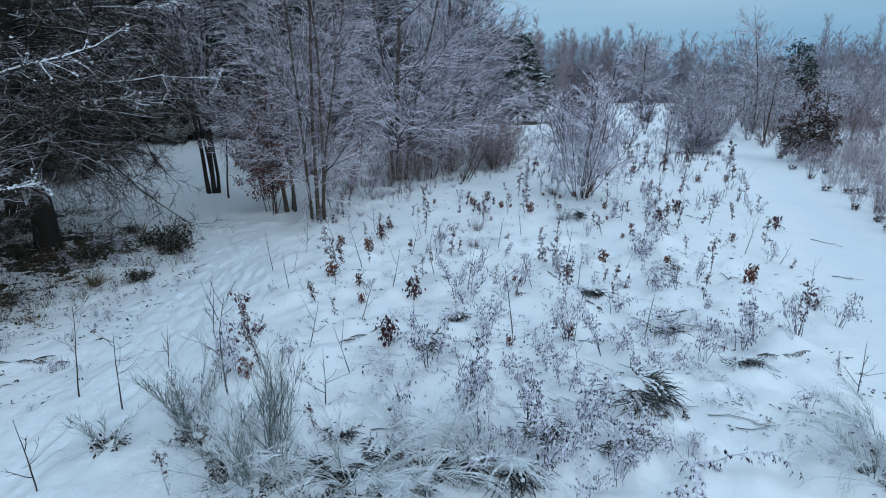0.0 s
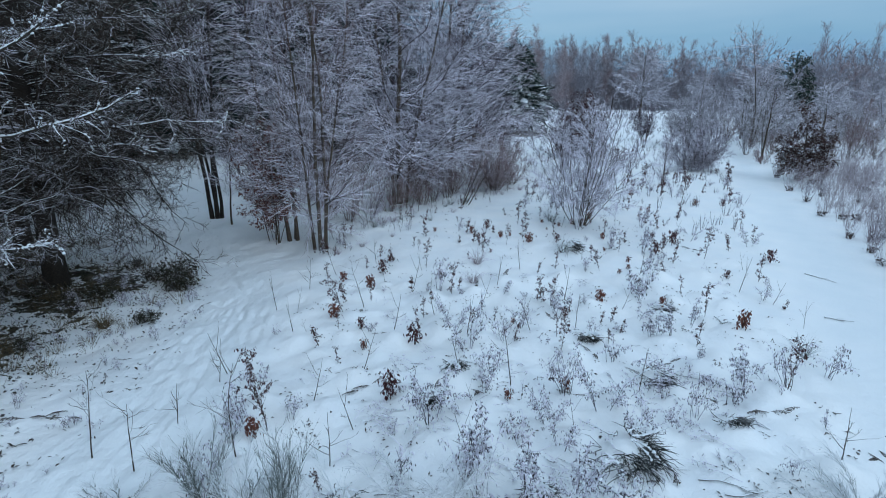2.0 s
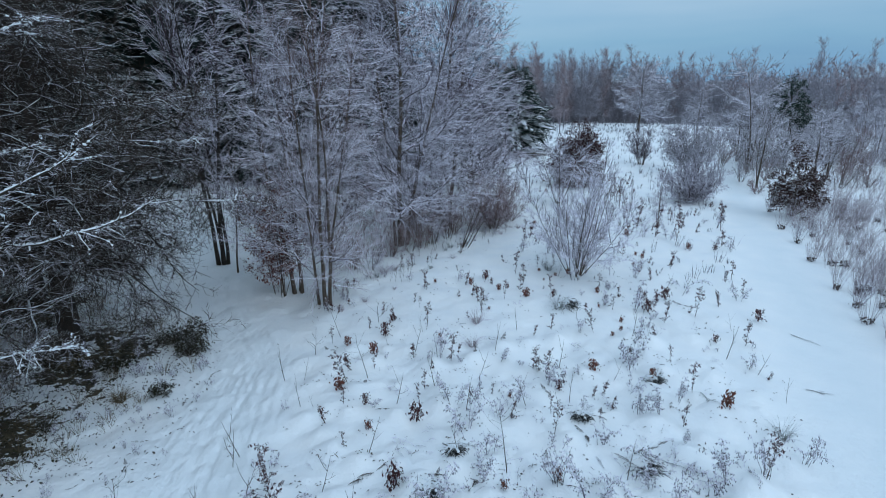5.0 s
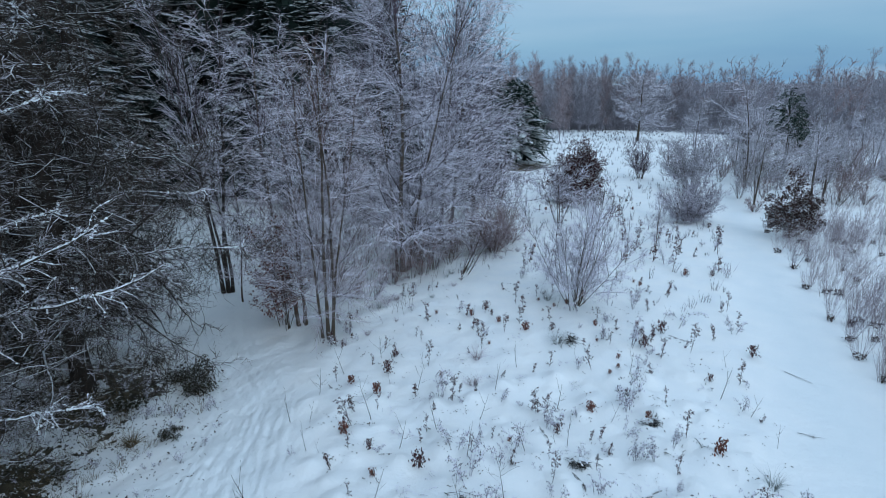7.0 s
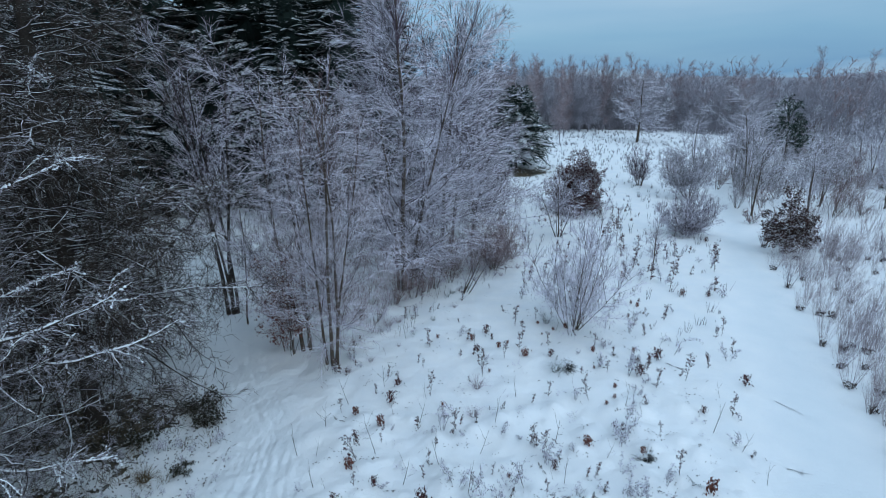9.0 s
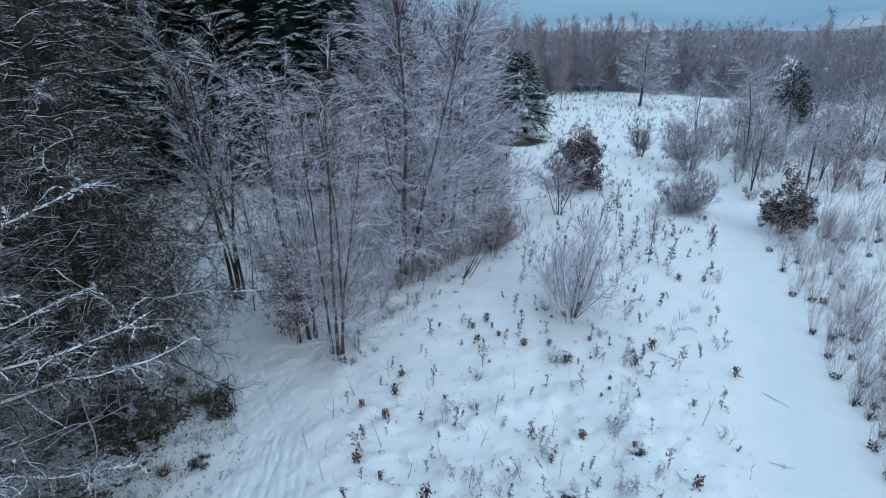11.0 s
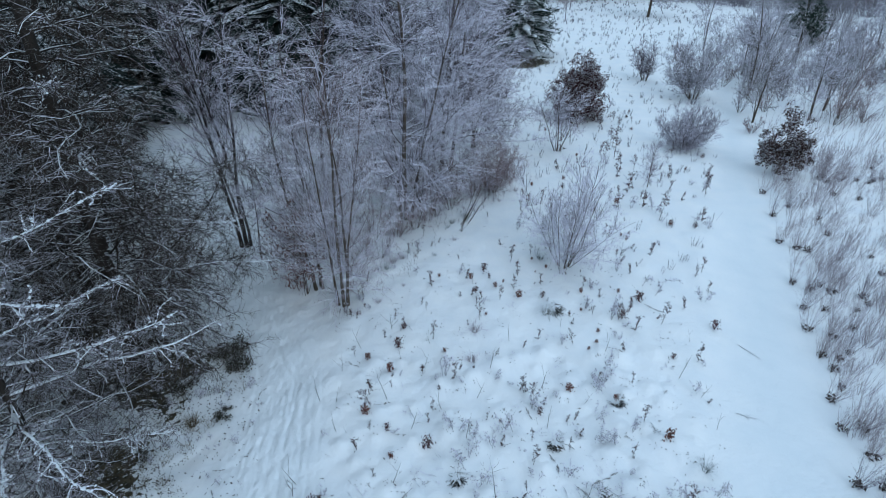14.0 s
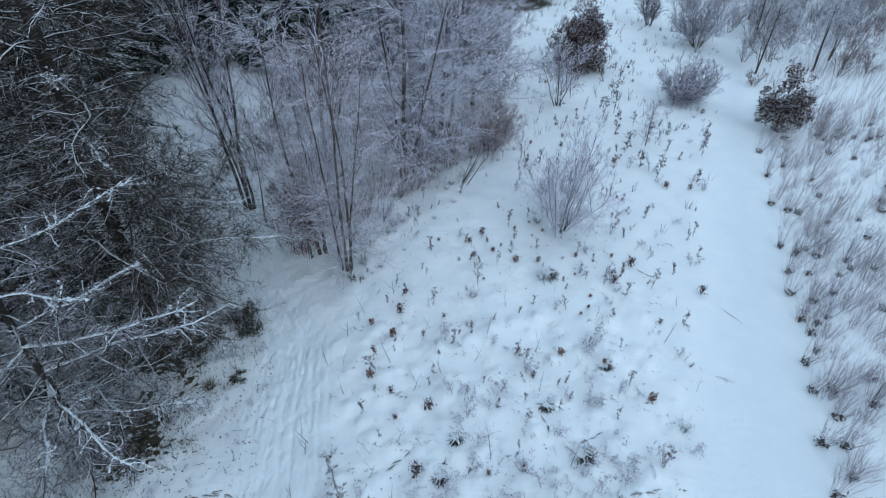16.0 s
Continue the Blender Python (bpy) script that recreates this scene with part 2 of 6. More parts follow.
class Bulk:
    """Gathers quads of tubes and leaves into one mesh."""

    def __init__(self):
        self.v, self.f, self.m, self.t, self.tm, self.count = [], [], [], [], [], 0

    def add(self, v, f, slot=0):
        self.v.append(v.reshape(-1, 3))
        self.f.append(f.reshape(-1, 4) + self.count)
        self.m.append(np.full(f.size // 4, slot, dtype=np.int32))
        self.count += v.size // 3

    def tubes(self, p, r, sides, slot=0, flat=1.0):
        n, k = p.shape[:2]
        t = unit(np.gradient(p, axis=1))
        mean = unit(p[:, -1] - p[:, 0])
        ref = np.where(np.abs(mean[:, 2:3]) > 0.8, [[1.0, 0, 0]], [[0, 0, 1.0]])[:, None]
        u = unit(np.cross(t, ref))
        w = np.cross(u, t)
        a = np.arange(sides) / sides * 2 * np.pi + np.pi / 2
        ring = p[:, :, None] + r[:, :, None, None] * (np.cos(a)[:, None] * u[:, :, None] + np.sin(a)[:, None] * flat * w[:, :, None])
        i = np.arange(n * k * sides).reshape(n, k, sides)
        lo, hi = i[:, :-1], i[:, 1:]
        self.add(ring, np.stack([lo, hi, np.roll(hi, -1, 2), np.roll(lo, -1, 2)], -1), slot)

    def spikes(self, p, r, slot=0, sides=3):
        """Tubes that run out to a point."""
        n, k = p.shape[:2]
        first = self.count
        if k > 2:
            self.tubes(p[:, :-1], r[:, :-1], sides, slot)
            ring = first + np.arange(n * (k - 1) * sides).reshape(n, k - 1, sides)[:, -1]
        else:
            t = unit(p[:, 1] - p[:, 0])
            u = unit(np.cross(t, t[:, [1, 2, 0]] + [0.1, 0.2, 0.3]))
            w = np.cross(u, t)
            a = np.arange(sides) / sides * 2 * np.pi
            v = p[:, None, 0] + r[:, :1, None] * (np.cos(a)[None, :, None] * u[:, None] + np.sin(a)[None, :, None] * w[:, None])
            self.v.append(v.reshape(-1, 3))
            ring = first + np.arange(n * sides).reshape(n, sides)
            self.count += n * sides
        tip = self.count + np.arange(n)[:, None] + np.zeros((1, sides), int)
        self.v.append(p[:, -1])
        self.count += n
        f = np.stack([ring, tip, np.roll(ring, -1, 1)], -1).reshape(-1, 3)
        self.t.append(f)
        self.tm.append(np.full(len(f), slot, dtype=np.int32))

    def lumps(self, rng, p, size, slot=0):
        """Rounded clots of snow, wider than high."""
        n = len(p)
        s = size * (0.6 + 0.8 * rng.random(n))
        d = unit(rng.normal(size=(n, 3)) * [1, 1, 0.35])
        q = p[:, None] + d[:, None] * (np.array([-1.0, -0.55, 0.5, 1.0]) * s[:, None])[:, :, None]
        self.tubes(q, s[:, None] * np.array([0.02, 0.62, 0.66, 0.02]), 5, slot, 0.75)

    def leaves(self, rng, p, length, width, flat=0.5, droop=0.3, slot=0):
        """Folded blades: two quads each, bent along the rib."""
        n = len(p)
        d = rng.normal(size=(n, 3)) * [1, 1, flat]
        d[:, 2] -= droop
        d = unit(d)
        s = unit(np.cross(d, rng.normal(size=(n, 3)) * 0.5 + [0, 0, 1.0]))
        up = np.cross(s, d)
        size = (0.7 + 0.6 * rng.random((n, 1)))
        l, w = length * size, width * size
        tip = p + d * l - up * l * 0.15
        mid = p + d * l * 0.5 - up * w * 0.25
        a, b = mid + s * w * 0.5 + up * w * 0.3, mid - s * w * 0.5 + up * w * 0.3
        v = np.stack([p, a, tip, mid, b], 1)
        i = np.arange(n)[:, None] * 5
        self.add(v, np.concatenate([i + [[0, 1, 2, 3]], i + [[0, 3, 2, 4]]], 1), slot)

    def mesh(self, name, *mats, smooth=False):
        me = bpy.data.meshes.new(name)
        v = np.concatenate(self.v).astype(np.float32)
        q = np.concatenate(self.f or [np.zeros((0, 4), int)]).astype(np.int32)
        t = np.concatenate(self.t or [np.zeros((0, 3), int)]).astype(np.int32)
        loops = np.concatenate([q.ravel(), t.ravel()])
        starts = np.concatenate([np.arange(len(q)) * 4, q.size + np.arange(len(t)) * 3]).astype(np.int32)
        me.vertices.add(len(v))
        me.vertices.foreach_set("co", v.ravel())
        me.loops.add(len(loops))
        me.loops.foreach_set("vertex_index", loops)
        me.polygons.add(len(starts))
        me.polygons.foreach_set("loop_start", starts)
        for mat in mats:
            me.materials.append(mat)
        me.polygons.foreach_set("material_index", np.concatenate(self.m + self.tm))
        me.polygons.foreach_set("use_smooth", np.full(len(starts), smooth))
        me.update(calc_edges=True)
        return me

    def part(self, name, parent, *mats, label="", smooth=False, kind=""):
        if not self.v:
            return None
        ob = new(name, self.mesh(name, *mats, smooth=smooth))
        ob.parent = parent
        return tagged(ob, label, kind=kind)


def paths(rng, start, direction, length, k, up=0.0, wig=0.1, lift_end=0.0):
    """Bending lines: start and direction (n, 3), length (n,)."""
    n = len(start)
    p = np.empty((n, k, 3))
    p[:, 0] = start
    d = unit(direction)
    step = (np.asarray(length) / (k - 1))[:, None] * np.ones((n, 1))
    for j in range(1, k):
        p[:, j] = p[:, j - 1] + d * step
        d = d + rng.normal(size=(n, 3)) * wig
        d[:, 2] += up + lift_end * (j / k)
        d = unit(d)
    return p


def taper(r0, k, tip=0.25, power=1.0):
    s = np.linspace(0, 1, k) ** power
    return np.asarray(r0)[:, None] * (1 - (1 - tip) * s)


def along(p, r, which, t):
    k = p.shape[1]
    s = np.clip(t, 0, 0.999) * (k - 1)
    i = s.astype(int)
    f = (s - i)[:, None]
    a, b = p[which, i], p[which, i + 1]
    return a * (1 - f) + b * f, unit(b - a), r[which, i] * (1 - f[:, 0]) + r[which, i + 1] * f[:, 0]


def grow(rng, p, r, count, lo, hi, angle, spread, length, shrink, k, ratio, up=0.0, wig=0.12, tip=0.25, least=0.003, flat=0.0, lift_end=0.0, sink=0.0):
    """Side branches on the lines p with radii r. shrink: how much shorter they get towards the end. flat: keeps them sideways. sink: degrees by which the lowest stand off more."""
    reach = np.linalg.norm(p[:, -1] - p[:, 0], axis=1)
    which = rng.choice(len(p), count, p=reach / reach.sum())
    t = lo + (hi - lo) * rng.random(count)
    at, tang, rad = along(p, r, which, t)
    ref = np.where(np.abs(tang[:, 2:3]) > 0.9, [[1.0, 0, 0]], [[0, 0, 1.0]])
    u = unit(np.cross(tang, ref))
    w = np.cross(u, tang)
    phi = rng.random(count) * 2 * np.pi
    side = np.cos(phi)[:, None] * u + np.sin(phi)[:, None] * w * (1 - flat)
    a = np.radians(angle + spread * rng.normal(size=count) + sink * (0.5 - (t - lo) / max(hi - lo, 1e-6)))[:, None]
    d = np.cos(a) * tang + np.sin(a) * unit(side)
    ln = length * (1 - shrink * (t - lo) / max(hi - lo, 1e-6)) * (0.6 + 0.7 * rng.random(count))
    out = paths(rng, at, d, ln, k, up, wig, lift_end)
    return out, taper(np.maximum(np.minimum(rad * ratio, rad * 0.9), least), k, tip)


def thing(name, label, category, x=0.0, y=0.0, z=None, group="", kind=""):
    ob = new(name)
    ob.empty_display_size = 0.1
    ob.location = (x, y, height(x, y) if z is None else z)
    return tagged(ob, label, category, group, kind)


# ---------------------------------------------------------------- ground
def lattice(i, j, seed):
    h = (i.astype(np.int64) * 374761393 + j.astype(np.int64) * 668265263 + seed * 974634777) & 0x7FFFFFFF
    h = ((h ^ (h >> 13)) * 1274126177) & 0x7FFFFFFF
    return ((h ^ (h >> 16)) & 0xFFFF) / 65535.0 * 2 - 1


def swell(x, y, size, seed):
    """Smooth uneven noise, about -1 to 1."""
    x, y = np.asarray(x, float) / size, np.asarray(y, float) / size
    i, j = np.floor(x), np.floor(y)
    f, g = x - i, y - j
    f, g = f * f * (3 - 2 * f), g * g * (3 - 2 * g)
    a = lattice(i, j, seed) * (1 - f) + lattice(i + 1, j, seed) * f
    b = lattice(i, j + 1, seed) * (1 - f) + lattice(i + 1, j + 1, seed) * f
    return a * (1 - g) + b * g


def lane(y):
    """Left and right edge of the snowed-up lane at y."""
    y = np.asarray(y, float)
    left = 3.6 + 0.42 * y + 0.0006 * np.maximum(y - 30, 0) ** 2
    return left, left + np.clip(3.9 - 0.045 * y, 1.2, 3.9)


TRAIL = np.array([(-5.2, -6), (-4.9, 2), (-4.7, 5), (-4.6, 8), (-5.3, 13.2), (-7.4, 16.9), (-8.8, 20.2), (-12, 25.5), (-17, 36), (-24, 50)], float)


def trail(y):
    return np.interp(y, TRAIL[:, 1], TRAIL[:, 0])


def litter(x, y):
    """How thin the snow lies under the larches: 0 to 1."""
    a = 1 - np.hypot((np.asarray(x) + 9.8) / 3.7, (np.asarray(y) - 12.7) / 3.7)
    b = 1 - np.hypot((np.asarray(x) + 14.0) / 4.0, (np.asarray(y) - 16.5) / 4.0)
    c = 1 - np.hypot((np.asarray(x) + 9.6) / 3.0, (np.asarray(y) - 9.4) / 2.8)
    d = 1.35 - np.hypot((np.asarray(x) - 7.0) / 4.4, (np.asarray(y) - 59.6) / 3.2)
    patchy = np.clip(0.80 + 0.55 * swell(x, y, 0.75, 61) + 0.35 * swell(x, y, 0.28, 62), 0.1, 1)
    return np.clip(np.maximum(np.maximum(np.maximum(a, b), c * 0.8) * patchy, d) * 1.8, 0, 1) * 0.62


_m = np.random.default_rng(77)
MOUND_X, MOUND_Y = _m.uniform(-3.2, 7.2, 420), 4.4 + 10.0 * _m.random(420) ** 1.4
MOUND_R = 0.11 + 0.34 * _m.random(420) ** 1.6
MOUND_H = MOUND_R * _m.uniform(0.25, 0.62, 420)
# snow caps over heaps of bent stalks: x, y, radius, height, the way the stalks hang
HEAPS = ((2.55, 6.6, 0.50, 0.36, -45), (3.95, 16.5, 0.34, 0.26, -40), (0.2, 9.3, 0.2, 0.12, -70), (5.2, 12.0, 0.2, 0.12, -50), (3.0, 10.4, 0.22, 0.14, -80), (4.4, 7.3, 0.24, 0.16, -60), (3.75, 8.75, 0.32, 0.22, -50), (-0.25, 8.05, 0.2, 0.16, -80), (-0.7, 5.5, 0.25, 0.18, -100), (-1.25, 5.85, 0.2, 0.14, -100), (1.2, 5.85, 0.25, 0.2, -60), (-1.15, 5.15, 0.3, 0.16, -95), (0.75, 5.05, 0.34, 0.2, -80), (0.3, 5.2, 0.28, 0.18, -110), (-0.4, 4.75, 0.3, 0.16, -90), (2.1, 5.6, 0.3, 0.2, -50))
MOUND_X, MOUND_Y = np.append(MOUND_X, [h[0] for h in HEAPS]), np.append(MOUND_Y, [h[1] for h in HEAPS])
MOUND_R, MOUND_H = np.append(MOUND_R, [h[2] for h in HEAPS]), np.append(MOUND_H, [h[3] for h in HEAPS])


def mounds(x, y):
    """Snow heaped over low plants."""
    z = np.zeros_like(x)
    near = (x > -4.5) & (x < 8.5) & (y > 3) & (y < 17)
    if np.any(near):
        d = ((x[near][:, None] - MOUND_X) ** 2 + (y[near][:, None] - MOUND_Y) ** 2) / MOUND_R ** 2
        z[near] = (MOUND_H * np.exp(-d * 1.4)).max(axis=1)
    return z


def height(x, y):
    shape = np.shape(x)
    x, y = np.atleast_1d(np.asarray(x, float)).ravel(), np.atleast_1d(np.asarray(y, float)).ravel()
    lo, hi = lane(y)
    off = np.minimum(np.maximum(lo - x, 0) + np.maximum(x - hi, 0), 1.0)
    near = np.clip(1 - (y - 60) / 80, 0, 1)
    z = 0.10 * swell(x, y, 6.5, 3) + 0.07 * off * swell(x, y, 1.7, 5) * near + 0.05 * off * swell(x, y, 0.62, 9) * near + 0.022 * off * swell(x, y, 0.27, 12) * near
    z = z - 0.07 * (1 - off)
    away = np.clip(1 - np.abs(x - trail(y)) / 1.3, 0, 1) * near
    return (z - 0.06 * away + mounds(x, y) * off).reshape(shape) if shape else float((z - 0.06 * away + mounds(x, y) * off)[0])


def build_ground():
    rng = np.random.default_rng(3)
    grown = lambda a, step, n: a + np.cumsum(step * 1.17 ** np.arange(1, n))
    xs = np.concatenate([-grown(12, 0.3, 46)[::-1], np.arange(-12, -8, 0.16), np.arange(-8, -6.6, 0.08), np.arange(-6.6, -3, 0.05), np.arange(-3, 7.5, 0.105), np.arange(7.5, 14, 0.22), np.arange(14, 26, 0.3), grown(26, 0.4, 44)])
    ys = np.concatenate([-grown(2, 0.4, 44)[::-1], np.arange(-2, 4, 0.3), np.arange(4, 13, 0.085), np.arange(13, 20, 0.11), np.arange(20, 34, 0.2), np.arange(34, 60, 0.5), grown(60, 0.6, 44)])
    gx, gy = np.meshgrid(xs, ys)
    z = height(gx, gy)
    # boot and paw prints along the trail
    for track in np.linspace(-1.25, 1.15, 15):
        deep = 0.055 * (1 - 0.45 * abs(track)) * rng.uniform(0.6, 1.2)
        line = trail(gy[:, 0]) + track + 0.15 * swell(gy[:, 0], gy[:, 0] * 0 + track * 17, 2.4, 31) + 0.05 * swell(gy[:, 0], gy[:, 0] * 0 + track * 9, 0.5, 32)
        fade = np.clip((27 - ys) / 4, 0, 1)[:, None] * (0.65 + 0.45 * swell(gx, gy, 0.6, 33))
        z -= deep * fade * np.exp(-((gx - line[:, None]) / 0.046) ** 2)
    for _ in range(900):
        py = rng.uniform(0, 27)
        px = trail(py) + rng.normal() * 0.62
        i0, i1 = np.searchsorted(xs, (px - 0.3, px + 0.3))
        j0, j1 = np.searchsorted(ys, (py - 0.35, py + 0.35))
        d = ((gx[j0:j1, i0:i1] - px) / rng.uniform(0.045, 0.07)) ** 2 + ((gy[j0:j1, i0:i1] - py) / rng.uniform(0.06, 0.12)) ** 2
        z[j0:j1, i0:i1] += 0.010 * np.exp(-d * 0.28) - rng.uniform(0.015, 0.035) * np.exp(-d)
    # stray paw prints over the meadow
    for _ in range(260):
        px, py = rng.uniform(-3.5, 8), rng.uniform(5, 19)
        i0, i1 = np.searchsorted(xs, (px - 0.25, px + 0.25))
        j0, j1 = np.searchsorted(ys, (py - 0.25, py + 0.25))
        d = ((gx[j0:j1, i0:i1] - px) ** 2 + (gy[j0:j1, i0:i1] - py) ** 2) / 0.07 ** 2
        z[j0:j1, i0:i1] -= 0.035 * np.exp(-d)
    b = Bulk()
    ny, nx = gx.shape
    i = np.arange(nx * ny).reshape(ny, nx)
    b.add(np.stack([gx, gy, z], -1), np.stack([i[:-1, :-1], i[:-1, 1:], i[1:, 1:], i[1:, :-1]], -1))
    ob = new("ground", b.mesh("ground", GROUND, smooth=True))
    ob.data.attributes.new("litter", "FLOAT", "POINT").data.foreach_set("value", litter(gx, gy).astype(np.float32).ravel())
    tread = np.clip(1.35 - np.abs(gx - trail(gy)) / 1.1, 0, 1) * np.clip((40 - gy) / 12, 0, 1) * 0.6
    ob.data.attributes.new("trodden", "FLOAT", "POINT").data.foreach_set("value", tread.astype(np.float32).ravel())
    lo, hi = lane(gy)
    # lane part of the mask also dims the snow in place of vignetting
    pack_vignette = np.clip((np.minimum(gx - lo + 0.6, hi + 0.4 - gx) + 0.5 * swell(gx, gy, 0.9, 41)) / 1.9, 0, 1) * np.clip((70 - gy) / 20, 0, 1)
    pack_vignette = np.maximum(pack_vignette, np.clip(1.3 - np.abs(gx - trail(gy)) / 1.2, 0, 0.7) * np.clip((40 - gy) / 12, 0, 1))
    ob.data.attributes.new("packed_vignette", "FLOAT", "POINT").data.foreach_set("value", pack_vignette.astype(np.float32).ravel())
    return tagged(ob, "snow-covered meadow and lane with a trodden trail", "ground", kind="structure")


build_ground()


# ---------------------------------------------------------------- trees
def stems_of(rng, specs, k=11, wig=0.035):
    """specs: rows of dx, dy, lean x, lean y, height, radius."""
    p, r = [], []
    for dx, dy, lx, ly, h, rad in specs:
        p.append(paths(rng, np.array([[dx, dy, -0.15]]), np.array([[lx, ly, 1.0]]), [h], k, 0.02, wig)[0])
        flare = np.ones(k)
        flare[0] = 1.25
        r.append(taper([rad * 0.85], k, 0.2, 1.0)[0] * flare)
    return np.array(p), np.array(r)


def bare_tree(name, label, x, y, specs, limbs, limb_len, twigs=(10, 9), angle=56, lo=0.18, seed=1, bark=None, twig=None, shrink=0.5, up=0.015, fine=0.006, group="", foliage=0, sub_len=0.42, twig_len=0.36, twig_k=3, leaf=None, leaf_size=(0.09, 0.055), fork=42, limb=None, split=False, category="tree"):
    rng = np.random.default_rng(seed)
    ob = thing(name, label, category, x, y, group=group)
    bark, twig = bark or BARK, twig or TWIG
    p, r = stems_of(rng, specs, 14, 0.045)
    trunks = []
    for i in range(len(p)):
        b = Bulk()
        b.tubes(p[i:i + 1], r[i:i + 1], 8)
        trunks.append(b.part("trunk", ob, bark, smooth=True))
    lp, lr = grow(rng, p, r, limbs, lo, 0.97, angle, 8, limb_len, shrink, 8, 0.42, up, 0.075, 0.2, 0.012, sink=22)
    b = Bulk()
    if split:
        for j in range(limbs):
            one = Bulk()
            one.tubes(lp[j:j + 1], lr[j:j + 1], 5)
            stem = int(np.linalg.norm(p - lp[j, 0], axis=2).min(axis=1).argmin())
            one.part("limb", trunks[stem], limb or LIMB, smooth=True)
    else:
        b.tubes(lp, lr, 4)
    sp, sr = grow(rng, lp, lr, limbs * twigs[0], 0.10, 1.0, fork, 14, limb_len * sub_len, 0.68, 5, 0.7, up * 0.6, 0.08, 0.45, fine * 1.75, 0.15)
    b.spikes(sp, sr)
    tp, tr = grow(rng, sp, sr, limbs * twigs[0] * twigs[1], 0.08, 1.0, fork, 15, limb_len * sub_len * twig_len, 0.45, twig_k, 0.7, up * 0.6, 0.08, 0.5, fine * 1.1, 0.05)
    b.spikes(tp, tr, 1)
    ends, er = grow(rng, p, r, max(6, limbs // 2), 0.7, 1.0, 25, 10, limb_len * 0.5, 0.3, 5, 0.6, 0.05, 0.1, 0.3, fine)
    b.spikes(ends, er, 1)
    b.part("crown", ob, limb or (LIMB if bark is BARK else bark), twig, label="fine rimed twigs on snow-topped branches", kind="stuff")
    if foliage:
        b = Bulk()
        j = rng.integers(0, len(tp), foliage)
        b.leaves(rng, tp[j, -1] + rng.normal(size=(foliage, 3)) * 0.06, *leaf_size)
        b.part("foliage", ob, leaf or RUSSET, label="dense dry leaves still clinging", kind="stuff")
    return ob


def larch(name, label, x, y, h, rad, limbs, reach, key_limbs=(), seed=1, low=0.12, subs=13, twigs=11, fine=0.0055, droop=1.0, twig_k=3, twig=None, frost=0.3, shoot=None):
    """Bare larch: long level limbs that sag, with hanging side shoots."""
    rng = np.random.default_rng(seed)
    ob = thing(name, label, "tree", x, y)
    p, r = stems_of(rng, [(0, 0, 0.01, 0.0, h, rad)], 14, 0.012)
    b = Bulk()
    b.tubes(p, r, 12)
    trunk = b.part("trunk", ob, BARK_DARK, smooth=True)
    t = low + (0.97 - low) * np.sort(rng.random(limbs) ** 1.35)
    az = rng.random(limbs) * 2 * np.pi
    ln = reach * np.minimum(1.0, 1.35 - 1.15 * t) * (0.65 + 0.5 * rng.random(limbs))
    at, _, lr0 = along(p, r, np.zeros(limbs, int), t)
    d = np.stack([np.cos(az), np.sin(az), 0.12 + 0.25 * t + 0.1 * rng.normal(size=limbs)], 1)
    lp = paths(rng, at, d, ln, 10, -0.07, 0.27, 0.10)
    rr = taper(np.clip(lr0 * 0.25, 0.012, 0.034), 10, 0.18)
    b = Bulk()
    b.tubes(lp, rr, 5)
    for z, a, length, lift, bend, end, thick in key_limbs:
        k = 10
        q = np.zeros((1, k, 3))
        q[0, 0] = (0, 0, z)
        for s in range(1, k):
            f = s / (k - 1)
            az = radians(a + bend * f) + 0.13 * rng.normal()
            q[0, s] = q[0, s - 1] + unit(np.array([math.cos(az), math.sin(az), lift + end * f * f + 0.10 * rng.normal()])) * length / (k - 1)
        qr = taper([thick], k, 0.22)
        kb = Bulk()
        kb.tubes(q, qr, 8)
        qs, qsr = grow(rng, q, qr, 18, 0.2, 1.0, 46, 16, length * 0.2, 0.4, 7, 0.5, -0.03, 0.34, 0.35, 0.012, 0.3, 0.06)
        kb.spikes(qs, qsr, 0, 5)
        qt, qtr = grow(rng, qs, qsr, 190, 0.1, 1.0, 55, 20, length * 0.055, 0.3, 5, 0.6, -0.04, 0.4, 0.5, 0.0045)
        kb.spikes(qt, qtr, 2)
        qk, qkr = grow(rng, q, qr, 70, 0.1, 1.0, 64, 18, length * 0.05, 0.2, 5, 0.35, -0.08, 0.42, 0.5, 0.009)
        kb.spikes(qk, qkr, 2)
        at, _, ar = along(q, qr, np.zeros(60, int), 0.12 + 0.86 * rng.random(60))
        kb.lumps(rng, at + np.stack([0 * ar, 0 * ar, ar * 0.8], 1), 0.034, 1)
        at, _, ar = along(qs, qsr, rng.integers(0, len(qs), 110), rng.random(110))
        kb.lumps(rng, at + np.stack([0 * ar, 0 * ar, ar * 0.8], 1), 0.024, 1)
        kb.part("limb", trunk, LIMB_SNOW, SNOW_LUMP, LARCH_FROST, label="long limb thick with snow", smooth=True)
        lp, rr = np.concatenate([lp, q]), np.concatenate([rr, qr])
    n2 = len(lp) * subs
    sp, sr = grow(rng, lp, rr, n2, 0.15, 1.0, 55, 16, reach * 0.25, 0.35, 7, 0.5, -0.16 * droop, 0.33, 0.3, 0.007, 0.35, 0.24)
    white = rng.random(n2) < frost
    b.spikes(sp[~white], sr[~white])
    b.spikes(sp[white], sr[white] * 1.15, 2)
    tp, tr = grow(rng, sp, sr, n2 * twigs, 0.05, 1.0, 50, 18, reach * 0.09, 0.2, twig_k, 0.7, -0.16 * droop, 0.55, 0.45, fine)
